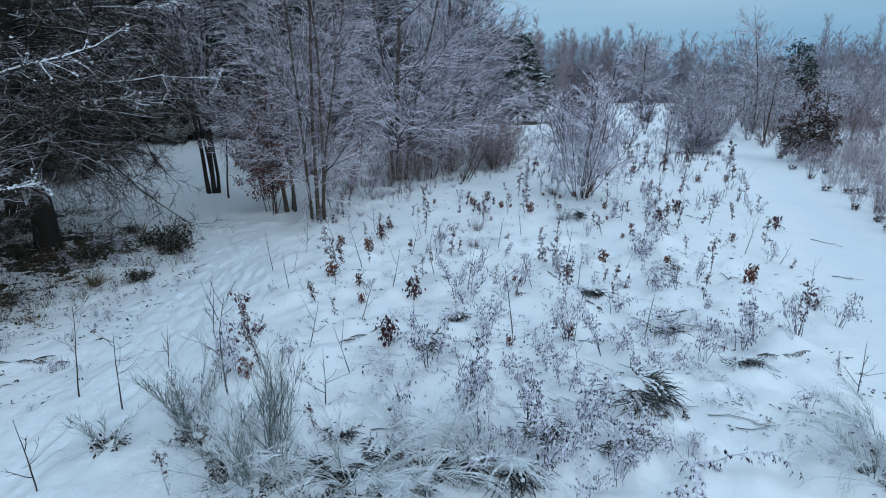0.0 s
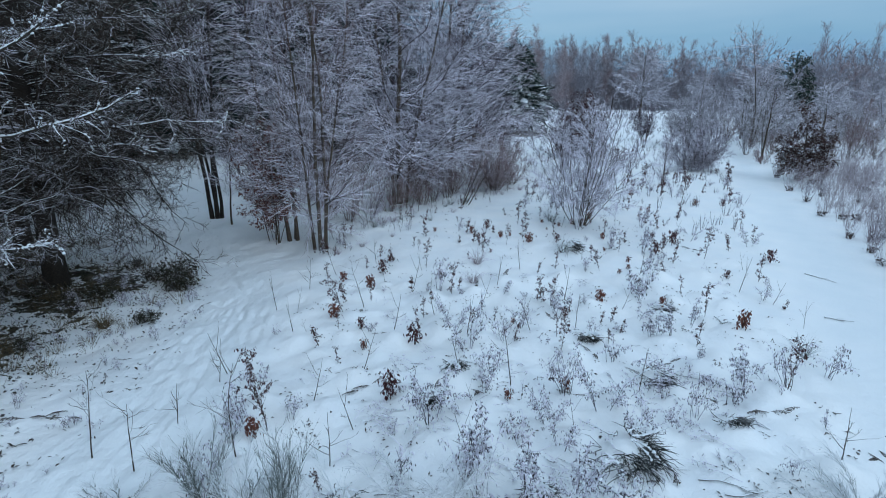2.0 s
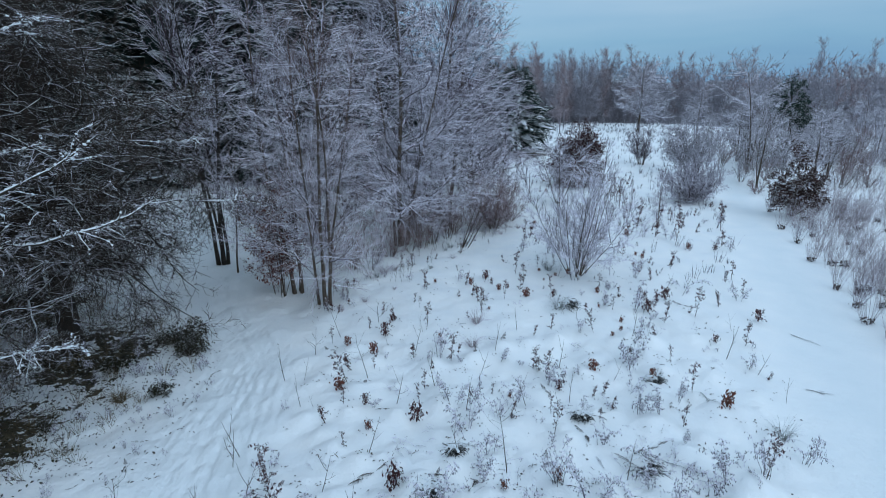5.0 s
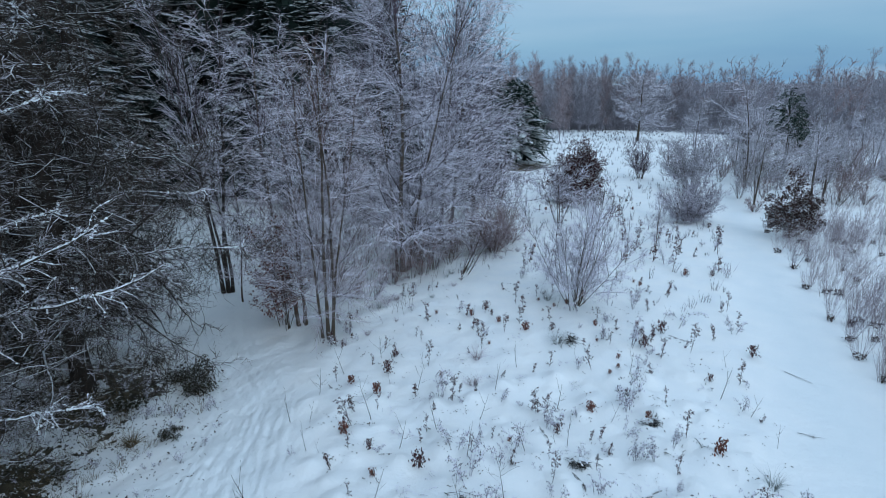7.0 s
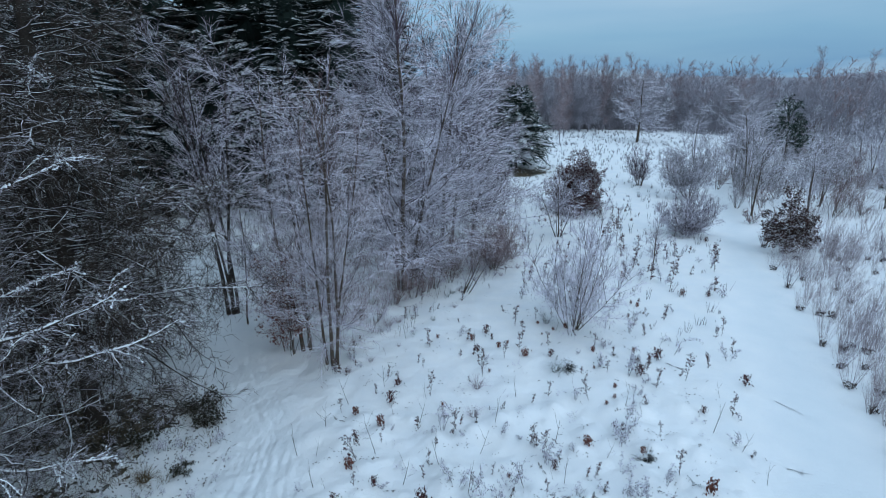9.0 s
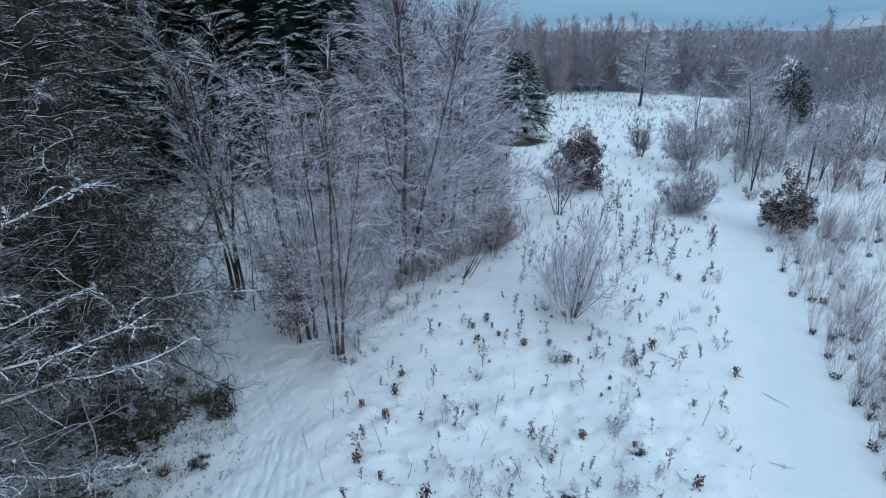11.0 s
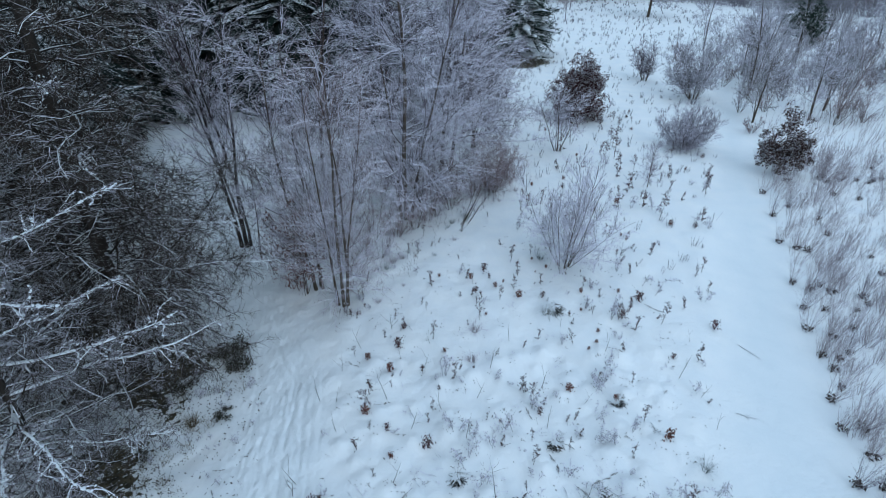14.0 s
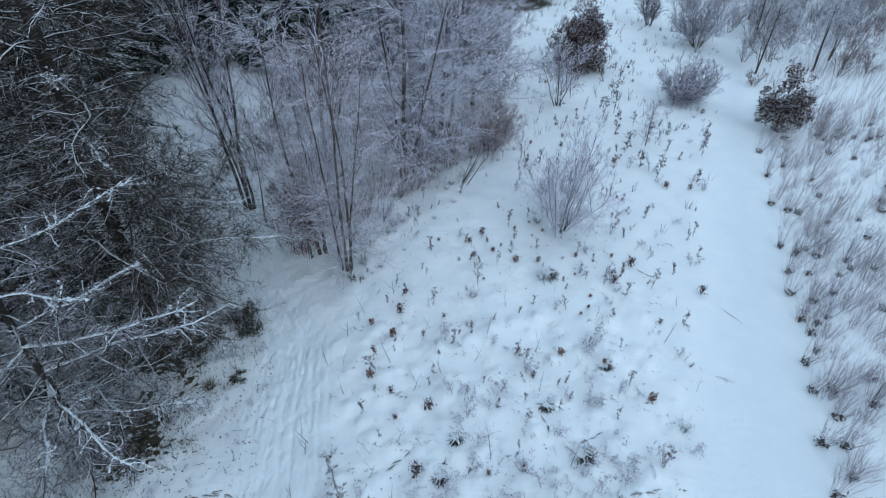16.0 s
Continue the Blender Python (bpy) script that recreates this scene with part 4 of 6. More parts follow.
for i, (x, y) in enumerate(EDGE_TUFTS):
    copy_thing(TUFTS[i % 4], pose(x + 0.1, y, float(height(x, y)), 0, 0, i * 11.0 - 60))

b = Bulk()
gx, gy = scattered(rng, 640, 11, 56, 5, 62, lambda x, y: (x > lane(y)[1] + 0.5 + 3.5 * rng.random(len(x))) & (np.hypot((x - 38) / 9, (y - 50) / 5) > 1))
for x, y in zip(gx, gy):
    far = y > 34
    whip_tuft(b, rng, x, y, float(height(x, y)), 7 if far else 13, rng.uniform(0.9, 1.9), (0.10, 0.04), 0.5, 3 if far else 5, 0.010 if far else 0.0055, 0.007 if far else 0.0035, 3, 0.8)
gx, gy = scattered(rng, 250, 8, 28, 4, 34, lambda x, y: (x > lane(y)[1] + 0.15) & (x < lane(y)[1] + 1 + 7 * rng.random(len(x))))
for x, y in zip(gx, gy):
    whip_tuft(b, rng, x, y, float(height(x, y)), 18, rng.uniform(0.8, 1.8), (0.20, 0.06), 0.5, 6, 0.005, 0.0036, 3, 0.22)
gx, gy = scattered(rng, 330, 20, 52, 30, 58, lambda x, y: x > lane(y)[1] + 0.6)
for x, y in zip(gx, gy):
    whip_tuft(b, rng, x, y, float(height(x, y)), 6, rng.uniform(0.6, 1.4), (0.08, 0.03), 0.6, 3, 0.010, 0.007, 3, 0.6)
tagged(new("frosted_thicket", b.mesh("frosted_thicket", STRAW)), "wide thicket of pale frosted whips and reeds", "thicket", kind="stuff")

# low shrubs further right and along the far lane
LOW = [(24.0, 36.5, 1.8), (23.0, 42.0, 2.0), (33.0, 36.0, 2.4), (36.5, 33.5, 2.2), (31.0, 47.0, 2.2), (26.5, 52.0, 2.6), (23.4, 56.0, 2.6), (29.0, 60.0, 3.0), (44.0, 45.0, 3.0), (40.0, 40.0, 2.6), (28.0, 58.0, 3.4), (34.0, 62.0, 3.4), (21.6, 37.2, 1.4), (27.5, 44.5, 2.2), (34.5, 52.0, 3.0), (39.0, 58.0, 3.4), (46.0, 50.0, 3.2), (36.0, 39.0, 2.4), (25.0, 49.5, 2.4), (42.0, 66.0, 3.6), (50.0, 60.0, 3.6), (31.0, 39.5, 1.8), (24.6, 60.0, 3.0), (27.5, 47.0, 3.4), (30.0, 51.0, 3.8), (33.0, 55.0, 4.2), (36.5, 51.0, 4.0), (40.5, 54.0, 4.0), (43.5, 49.5, 3.6), (26.0, 55.5, 3.6), (31.5, 64.0, 4.4), (37.5, 64.0, 4.4), (45.0, 59.0, 4.2), (49.0, 56.0, 4.0), (38.5, 46.5, 3.2)]
for i, (sx, sy, sh) in enumerate(LOW):
    shrub("low_shrub", "low bare shrub beyond the lane", sx, sy, 9, sh, 0.7, (11, 7), 140 + i, 0.014, twig_k=2, twig=TWIG_BROWN if i % 3 == 0 else HAZE_GREY_TWIG, fine=0.008, group="low shrubs beyond the lane")


BEYOND = [o for o in scene.objects if o.parent is None and o.name.startswith(("low_shrub", "young_tree.0"))]
rng = np.random.default_rng(210)
gx, gy = scattered(rng, 46, 24, 58, 36, 64, lambda x, y: (x > lane(y)[1] + 2.5) & (np.hypot((x - 38) / 7, (y - 48) / 4) > 1))
for i, (x, y) in enumerate(zip(gx, gy)):
    copy_thing(BEYOND[(i * 7) % len(BEYOND)], pose(x, y, float(height(x, y)), 0, 0, rng.uniform(0, 360)) @ Matrix.Scale(rng.uniform(0.7, 1.05), 4))
# the belts of low brush between the trees
BRUSH = [o for o in BEYOND if o.name.startswith("low_shrub")][:8]
gx, gy = scattered(rng, 74, 23, 46, 41, 56, lambda x, y: (x > lane(y)[1] + 0.5) & ((np.abs(y - 50.5 - 0.1 * (x - 34)) < 2.8) | (x < lane(y)[1] + 1.6)))
gx2, gy2 = scattered(rng, 30, 29, 60, 60, 74, lambda x, y: x > lane(y)[1] + 0.8)
for i, (x, y) in enumerate(zip(np.append(gx, gx2), np.append(gy, gy2))):
    copy_thing(BRUSH[i % len(BRUSH)], pose(x, y, float(height(x, y)), 0, 0, rng.uniform(0, 360)) @ Matrix.Scale(rng.uniform(0.55, 0.85) if y < 58 else rng.uniform(0.9, 1.5), 4))


# ---------------------------------------------------------------- far woods
def far_crown(b, seed, h, wide, limbs, subs, twigs, rad, place=None, size=1.0, turn=0.0):
    """A bare crown of few strokes, for trees far off. place None: the trunk goes in slot 0 of a mesh of its own."""
    rng = np.random.default_rng(seed)
    p, r = stems_of(rng, [(0, 0, rng.normal() * 0.03, rng.normal() * 0.03, h * 0.9, h * 0.0065)], 5, 0.03)
    lp, lr = grow(rng, p, r, limbs, 0.10, 1.0, 38, 8, wide, 0.35, 3, 0.5, 0.05, 0.08, 0.3, rad * 1.2, sink=30)
    sp, sr = grow(rng, lp, lr, limbs * subs, 0.05, 1.0, 38, 9, wide * 0.45, 0.3, 2, 0.7, 0.05, 0.12, 0.4, rad)
    tp, tr = grow(rng, sp, sr, limbs * subs * twigs, 0.05, 1.0, 38, 12, wide * 0.24, 0.2, 2, 0.8, 0.0, 0.1, 0.4, rad * 0.8)
    if place is not None:
        c, s = math.cos(turn) * size, math.sin(turn) * size
        m = np.array([[c, -s, 0], [s, c, 0], [0, 0, size]]).T
        p, lp, sp, tp = (q @ m + place for q in (p, lp, sp, tp))
        b.spikes(p, r * size)
    for q, qr in ((lp, lr), (sp, sr), (tp, tr)):
        b.spikes(q, qr)
    return p, r


def far_tree(name, label, seed, h, wide, mat, dense=1.0, rad=0.020):
    ob = thing(name, label, "tree", 0, 0, 0, group="far trees of the wood line")
    b = Bulk()
    p, r = far_crown(b, seed, h, wide, int(27 * dense), 8, 6, rad * 0.78)
    t = Bulk()
    t.spikes(p, r, 0, 5)
    t.part("trunk", ob, FAR_HAZE_TWIG)
    b.part("crown", ob, mat, kind="stuff")
    return ob


rng = np.random.default_rng(300)
FAR = [far_tree("birch_tree", "tall reddish bare birch in the far wood line", 301, 16, 2.4, FAR_HAZE_RED, 1.8),
       far_tree("birch_tree", "reddish bare birch in the far wood line", 302, 13.5, 2.2, FAR_HAZE_RED, 1.6),
       far_tree("far_tree", "rimed bare tree in the far wood line, greyed by painted haze", 303, 12.5, 3.6, FAR_HAZE_TWIG, 1.3),
       far_tree("far_tree", "low rimed tree in the far wood line, greyed by painted haze", 304, 10, 3.4, FAR_HAZE_TWIG, 1.2)]
spots = []
for i in range(150):
    f = rng.random()
    x = -6 + 108 * f
    y = 112 + 20 * rng.random() - max(0.0, x - 34) * 0.75 + 4 * math.sin(x * 0.2)
    spots.append((x, max(y, 66 + 10 * rng.random())))
for i, (x, y) in enumerate(spots):
    kind = 2 + i % 2 if i % 5 else i % 2
    m = pose(x, y, float(height(x, y)), 0, 0, rng.uniform(0, 360)) @ Matrix.Scale(rng.uniform(0.65, 0.95), 4)
    if i < 4:
        FAR[i].matrix_basis = pose(x, y, float(height(x, y)))
    else:
        copy_thing(FAR[kind], m)
for i in range(76):
    x, y = rng.uniform(-2, 46), rng.uniform(108, 124)
    copy_thing(FAR[(0, 2, 1, 2)[i % 4]], pose(x, y, float(height(x, y)), 0, 0, rng.uniform(0, 360)) @ Matrix.Scale(rng.uniform(0.75, 1.0), 4))
# tall birches that stand above the line
for x, y, s, kind in ((13.9, 85, 1.0, 0), (17.9, 86, 0.96, 1), (9.1, 84, 0.98, 0), (1.1, 80, 0.98, 1), (5.2, 82, 0.95, 0), (11.5, 93, 0.95, 1), (36.2, 116, 1.05, 0), (48.3, 116, 1.0, 0), (33.5, 122, 1.0, 1), (24.3, 110, 1.02, 1), (21.0, 98, 0.9, 0), (57, 132, 1.02, 1), (66, 128, 0.95, 0), (29.0, 114, 0.9, 0), (15.8, 98, 0.92, 0)):
    copy_thing(FAR[kind], pose(x, y, 0, 0, 0, x * 17) @ Matrix.Scale(s * 0.88, 4))
bare_tree("lone_tree", "lone bare tree on the far meadow", 31.5, 90.5, [(0, 0, 0.02, 0, 10.0, 0.24)], 70, 5.0, (9, 8), 62, 0.2, 320, fine=0.022, up=0.01, twig=HAZE_GREY_TWIG, limb=HAZE_GREY_TWIG, twig_k=2)

# woods behind the first line, and undergrowth at its foot
b, red = Bulk(), Bulk()
for i in range(500):
    y = 114 + 226 * rng.random() ** 1.1
    x = rng.uniform(-12, 0.92 * y + 10)
    if i % 3 == 0:
        y = rng.uniform(72, 125)
        x = rng.uniform(44 + (125 - y) * 0.35, 0.95 * y + 25)
    far_crown(red if i % 7 == 0 else b, 330 + i % 9, 9.0 + i % 5, 3.4, 9, 6, 2, 0.038 + 0.00020 * y, np.array([x, y, 0.0]), rng.uniform(0.65, 1.15), rng.random() * 6.283)
for i in range(900):
    x = rng.uniform(0, 112)
    y = 113 + 30 * rng.random() ** 1.3 - max(0.0, x - 34) * 0.75
    whip_tuft(b, rng, x, max(y, 66), 0, 9, rng.uniform(2.0, 6.0), (0, 0), 0.6, 3, 0.036, 0.03, 2, 1.2)
for i in range(600):
    y = rng.uniform(128, 335)
    whip_tuft(b, rng, rng.uniform(-14, 0.9 * y), y, 0, 8, rng.uniform(6.0, 9.5), (0, 0), 0.35, 3, 0.05, 0.045, 2, 3.5)
for i in range(420):
    whip_tuft(b, rng, rng.uniform(-5, 58), rng.uniform(112, 126), 0, 8, rng.uniform(3.0, 7.0), (0, 0), 0.6, 3, 0.036, 0.03, 2, 1.2)
tagged(new("far_wood", b.mesh("far_wood", FAR_HAZE_TWIG)), "rimed woods in the distance, greyed by painted haze", "woods", kind="stuff")
tagged(new("far_birch_wood", red.mesh("far_birch_wood", FAR_HAZE_RED)), "reddish birches in the distant woods", "woods", kind="stuff")


def ridge(name, label, dist, high, seed, mat):
    """Low wooded hills on the horizon: a rounded bank with an uneven crest."""
    a = np.radians(np.linspace(-70, 70, 260))
    rows = []
    for k, (out, up) in enumerate(((0, 0.0), (0.03, 0.45), (0.08, 0.8), (0.16, 1.0), (0.3, 0.7), (0.5, 0.0))):
        h = high * (0.65 + 0.35 * swell(a * 9, a * 0, 1.0, seed)) + high * 0.10 * swell(a * 160, a * 0 + k, 1.0, seed + 1)
        d = dist * (1 + out)
        rows.append(np.stack([np.sin(a) * d, np.cos(a) * d, h * up - 1.0], -1))
    v = np.stack(rows)
    i = np.arange(v.shape[0] * v.shape[1]).reshape(v.shape[:2])
    b = Bulk()
    b.add(v, np.stack([i[:-1, :-1], i[:-1, 1:], i[1:, 1:], i[1:, :-1]], -1))
    return tagged(new(name, b.mesh(name, mat, smooth=True)), label, "hills", kind="structure")


# woods lightened and blued: the horizon haze sits in the base colour
HILL, hn, hl, hb = nodes_of("hazed_wooded_hill")
h_co = hn.new("ShaderNodeTexCoord").outputs["Object"]
hl.new(mix(hn, hl, ramp(hn, hl, noise_node(hn, hl, 0.02, 6, h_co), 0.70, 0.84), mix(hn, hl, noise_node(hn, hl, 0.2, 5, h_co), (0.15, 0.16, 0.19), (0.29, 0.295, 0.33)), SNOW), hb.inputs["Base Color"])
hb.inputs["Roughness"].default_value = 0.95
ridge("backdrop_near", "low wooded rise behind the woods", 360, 10, 5, HILL)
ridge("backdrop_middle", "low wooded hills with snowy fields", 650, 17, 15, HILL)
ridge("backdrop_far", "wooded hills with snowy fields on the horizon", 1500, 36, 25, HILL)


# ---------------------------------------------------------------- meadow plants
def sapling(seed, h, n_leaves, x, y, label="knee-high beech sapling with russet leaves in the snow", wide=0.19):
    rng = np.random.default_rng(seed)
    ob = thing("beech_sapling", label, "sapling", x, y, group="beech saplings on the meadow")
    p = paths(rng, np.array([[0, 0, -0.05]]), np.array([[rng.normal() * 0.12, rng.normal() * 0.12, 1]]), [h], 7, 0, 0.10)
    r = taper([0.008], 7, 0.3)
    q, qr = grow(rng, p, r, 14, 0.10, 1.0, 50, 14, h * wide, 0.45, 4, 0.7, -0.05, 0.2, 0.3, 0.003)
    t, tr = grow(rng, q, qr, 22, 0.2, 1.0, 40, 14, h * 0.10, 0.3, 3, 0.7, -0.1, 0.15, 0.4, 0.0025)
    b = Bulk()
    b.tubes(p, r, 5)
    b.tubes(q, qr, 3)
    b.tubes(t, tr, 3)
    b.part("stem", ob, WHIP)
    b = Bulk()
    at, _, _ = along(t, tr, rng.integers(0, len(t), n_leaves), rng.random(n_leaves))
    more, _, _ = along(p, r, np.zeros(n_leaves // 3, int), 0.15 + 0.85 * rng.random(n_leaves // 3))
    b.leaves(rng, np.concatenate([at, more + rng.normal(size=more.shape) * 0.02]), 0.052, 0.027, 0.7, 1.2)
    b.part("foliage", ob, RUSSET if seed % 4 == 0 else PURPLE_LEAF, kind="stuff")
    return ob


def leafy_clump(seed, h, n, x, y, mat):
    """A short knot of hanging dead leaves round a stub."""
    rng = np.random.default_rng(seed)
    ob = thing("leaf_clump", "low knot of hanging red-brown leaves", "sapling", x, y, group="russet leaf clumps")
    b = Bulk()
    p = paths(rng, np.array([[0, 0, -0.04]] * 3), rng.normal(size=(3, 3)) * 0.15 + [0, 0, 1], [h, h * 0.8, h * 0.9], 4, 0, 0.08)
    b.tubes(p, taper(np.full(3, 0.007), 4, 0.3), 4)
    b.part("stem", ob, WHIP)
    b = Bulk()
    at = np.stack([rng.normal(size=n) * h * 0.15, rng.normal(size=n) * h * 0.15, h * (0.2 + 0.8 * rng.random(n))], 1)
    b.leaves(rng, at, 0.075, 0.038, 0.7, 1.6)
    b.part("foliage", ob, mat, kind="stuff")
    return ob


def weed(seed, h, stalks, x, y):
    """Dead stalks with drooping leaves and seed heads, loaded with snow."""
    rng = np.random.default_rng(seed)
    ob = thing("dead_weed", "clump of dead weed stalks holding snow", "weed", x, y, group="dead weeds on the meadow")
    az = rng.random(stalks) * 6.283
    start = np.stack([np.cos(az) * 0.12 * rng.random(stalks), np.sin(az) * 0.12 * rng.random(stalks), np.full(stalks, -0.05)], 1)
    d = np.stack([np.cos(az) * 0.22, np.sin(az) * 0.22, np.ones(stalks)], 1)
    for k in range(stalks):
        p = paths(rng, start[k:k + 1], d[k:k + 1], [h * rng.uniform(0.6, 1.1)], 7, -0.07 - 0.10 * rng.random(), 0.12)
        r = taper([0.006], 7, 0.4)
        b = Bulk()
        b.tubes(p, r, 4)
        q, qr = grow(rng, p, r, 10, 0.35, 1.0, 55, 14, h * 0.3, 0.45, 4, 0.7, -0.28, 0.15, 0.4, 0.0045)
        b.spikes(q, qr)
        at, _, _ = along(q, qr, rng.integers(0, 10, 34), rng.random(34))
        b.leaves(rng, at, 0.055, 0.015, 0.5, 2.4)
        b.part("stalk", ob, WEED)
    return ob


def goldenrod(seed, h, stalks, x, y, bow=0.05):
    """Tall dead stalks with plumes of drooping sprays, heavy with snow."""
    rng = np.random.default_rng(seed)
    ob = thing("goldenrod", "tall dead goldenrod stalks with snow-laden plumes", "weed", x, y, group="dead goldenrod")
    load = Bulk()
    for k in range(stalks):
        a = rng.random() * 6.283
        p = paths(rng, np.array([[math.cos(a) * 0.08, math.sin(a) * 0.08, -0.05]]), np.array([[math.cos(a) * (0.15 + 2 * bow), math.sin(a) * (0.15 + 2 * bow), 1]]), [h * rng.uniform(0.65, 1.1)], 8, -bow, 0.07)
        r = taper([0.0055], 8, 0.4)
        b = Bulk()
        b.tubes(p, r, 4)
        q, qr = grow(rng, p, r, 24, 0.25, 1.0, 52, 14, h * 0.19, 0.45, 3, 0.8, -0.4, 0.16, 0.5, 0.005)
        b.spikes(q, qr)
        at, _, _ = along(q, qr, rng.integers(0, 24, 80), 0.15 + 0.85 * rng.random(80))
        b.leaves(rng, at, 0.046, 0.014, 0.5, 2.2)
        b.part("stalk", ob, WEED)
        at, _, _ = along(q, qr, rng.integers(0, 24, 6), 0.3 + 0.7 * rng.random(6))
        load.lumps(rng, at + [0, 0, 0.01], 0.018)
        at, _, _ = along(p, r, np.zeros(5, int), 0.4 + 0.6 * rng.random(5))
        load.lumps(rng, at + [0, 0, 0.012], 0.022)
    load.part("snow_load", ob, SNOW_LUMP, label="clots of snow in the plumes", kind="stuff")
    return ob


def bare_whip(seed, h, x, y, lean=0.1, arms=5):
    rng = np.random.default_rng(seed)
    ob = thing("bare_sapling", "single bare sapling stem standing in the snow", "sapling", x, y, group="bare saplings on the meadow")
    p = paths(rng, np.array([[0, 0, -0.06]]), np.array([[rng.normal() * lean, rng.normal() * lean, 1]]), [h], 7, 0, 0.05)
    r = taper([0.009 * h / 1.3 + 0.002], 7, 0.25)
    b = Bulk()
    b.tubes(p, r, 6)
    b.part("stem", ob, WHIP, smooth=True)
    if arms:
        q, qr = grow(rng, p, r, arms, 0.25, 0.95, 50, 10, h * 0.5, 0.45, 5, 0.6, 0.03, 0.10, 0.4, 0.0048)
        for k in range(arms):
            b = Bulk()
            b.spikes(q[k:k + 1], qr[k:k + 1], 0, 4)
            t, tr = grow(rng, q[k:k + 1], qr[k:k + 1], 2, 0.4, 1.0, 40, 10, h * 0.12, 0.3, 3, 0.7, 0, 0.1, 0.4, 0.0025)
            b.spikes(t, tr)
            b.part("side_shoot", ob, WHIP)
    return ob


def broom(seed, h, n, x, y, arch, label="frosted green broom bush bowed by snow"):
    """Plumes of switch-like shoots; arch: how far the snow bows them."""
    rng = np.random.default_rng(seed)
    ob = thing("broom_bush", label, "shrub", x, y, group="broom bushes")
    az = rng.random(n) * 6.283
    spread = (0.12 + 0.8 * arch) * (0.35 + 0.8 * rng.random(n))
    d = np.stack([np.cos(az) * spread, np.sin(az) * spread, np.ones(n)], 1)
    start = np.stack([np.cos(az) * 0.07, np.sin(az) * 0.07, np.full(n, -0.05)], 1)
    p = paths(rng, start, d, h * (0.95 + 0.6 * rng.random(n)), 10, -0.15 * arch, 0.06)
    p[:, :, 2] = np.maximum(p[:, :, 2], np.array([-0.05] + [0.03] * 9))
    r = taper(np.full(n, 0.0075), 10, 0.3)
    for k in range(n):
        b = Bulk()
        b.spikes(p[k:k + 1], r[k:k + 1], 0, 5)
        b.part("stem", ob, BROOM)
    if arch > 0.3:
        b = Bulk()
        at, _, ar = along(p, r, rng.integers(0, n, n * 4), 0.25 + 0.7 * rng.random(n * 4))
        b.lumps(rng, at + np.stack([0 * ar, 0 * ar, ar], 1), 0.014)
        b.part("snow_load", ob, SNOW_LUMP, label="clots of snow on the bowed shoots", kind="stuff")
    m = n * 9
    a2 = rng.random(m) * 6.283
    ip = paths(rng, np.stack([np.cos(a2) * 0.08, np.sin(a2) * 0.08, np.full(m, -0.03)], 1), np.stack([np.cos(a2), np.sin(a2), 0.4 + rng.random(m)], 1), h * (0.12 + 0.2 * rng.random(m)), 5, -0.15, 0.22)
    b = Bulk()
    b.spikes(ip, taper(np.full(m, 0.005), 5, 0.4))
    b.leaves(rng, ip[:, -1], 0.06, 0.03, 0.5, 0.6)
    b.part("inner_growth", ob, BRACKEN, label="dark dead growth inside the bush", kind="stuff")
    b = Bulk()
    q, qr = grow(rng, p, r, n * 26, 0.15, 1.0, 20, 7, h * 0.42, 0.35, 6, 0.6, -0.02 - 0.15 * arch, 0.09, 0.4, 0.0034)
    q[:, :, 2] = np.maximum(q[:, :, 2], 0.015)
    b.spikes(q, qr)
    t, tr = grow(rng, q, qr, n * 60, 0.05, 1.0, 22, 8, h * 0.19, 0.2, 4, 0.8, -0.02 - 0.12 * arch, 0.10, 0.4, 0.0026)
    t[:, :, 2] = np.maximum(t[:, :, 2], 0.01)
    b.spikes(t, tr)
    b.part("crown", ob, BROOM, label="slender shoots white with rime", kind="stuff")
    return ob


def tussock(seed, h, n, x, y, mat, label="arched grass tussock under snow"):
    rng = np.random.default_rng(seed)
    ob = thing("grass_tussock", label, "grass", x, y, group="grass tussocks")
    az = rng.random(n) * 6.283
    d = np.stack([np.cos(az) * rng.random(n), np.sin(az) * rng.random(n), np.ones(n)], 1)
    start = np.stack([np.cos(az) * 0.07, np.sin(az) * 0.07, np.full(n, -0.03)], 1)
    p = paths(rng, start, d, h * (0.7 + 0.6 * rng.random(n)), 6, -0.30, 0.06)
    b = Bulk()
    b.spikes(p, taper(np.full(n, 0.004), 6, 0.3))
    b.part("tuft", ob, mat, kind="stuff")
    return ob


def frond(b, rng, base, az, length):
    """One collapsed bracken frond: a rib with paired leaflets."""
    p = paths(rng, np.array([base]), np.array([[math.cos(az), math.sin(az), 0.35]]), [length], 7, -0.11, 0.07)
    r = taper([0.005], 7, 0.4)
    b.tubes(p, r, 4)
    t = np.repeat(np.linspace(0.15, 0.97, 16), 2)
    at, tang, _ = along(p, r, np.zeros(32, int), t)
    side = unit(np.cross(tang, [[0, 0, 1.0]])) * np.tile([1, -1], 16)[:, None]
    size = length * 0.24 * (1.1 - t) * (0.5 + 0.7 * rng.random(32))
    out = at + (side * 0.8 + tang * (0.4 + 0.4 * rng.random((32, 1)))) * size[:, None] - np.stack([0 * t, 0 * t, size * (0.2 + 0.8 * rng.random(32))], 1)
    w = unit(tang) * length * 0.009
    v = np.stack([at - w, out - w * 0.3 + [0, 0, 0.01], out + w * 0.3, at + w], 1)
    i = np.arange(32)[:, None] * 4 + [[0, 1, 2, 3]]
    b.add(v, i)
    b.add(v - [0, 0, 0.006], i[:, ::-1])


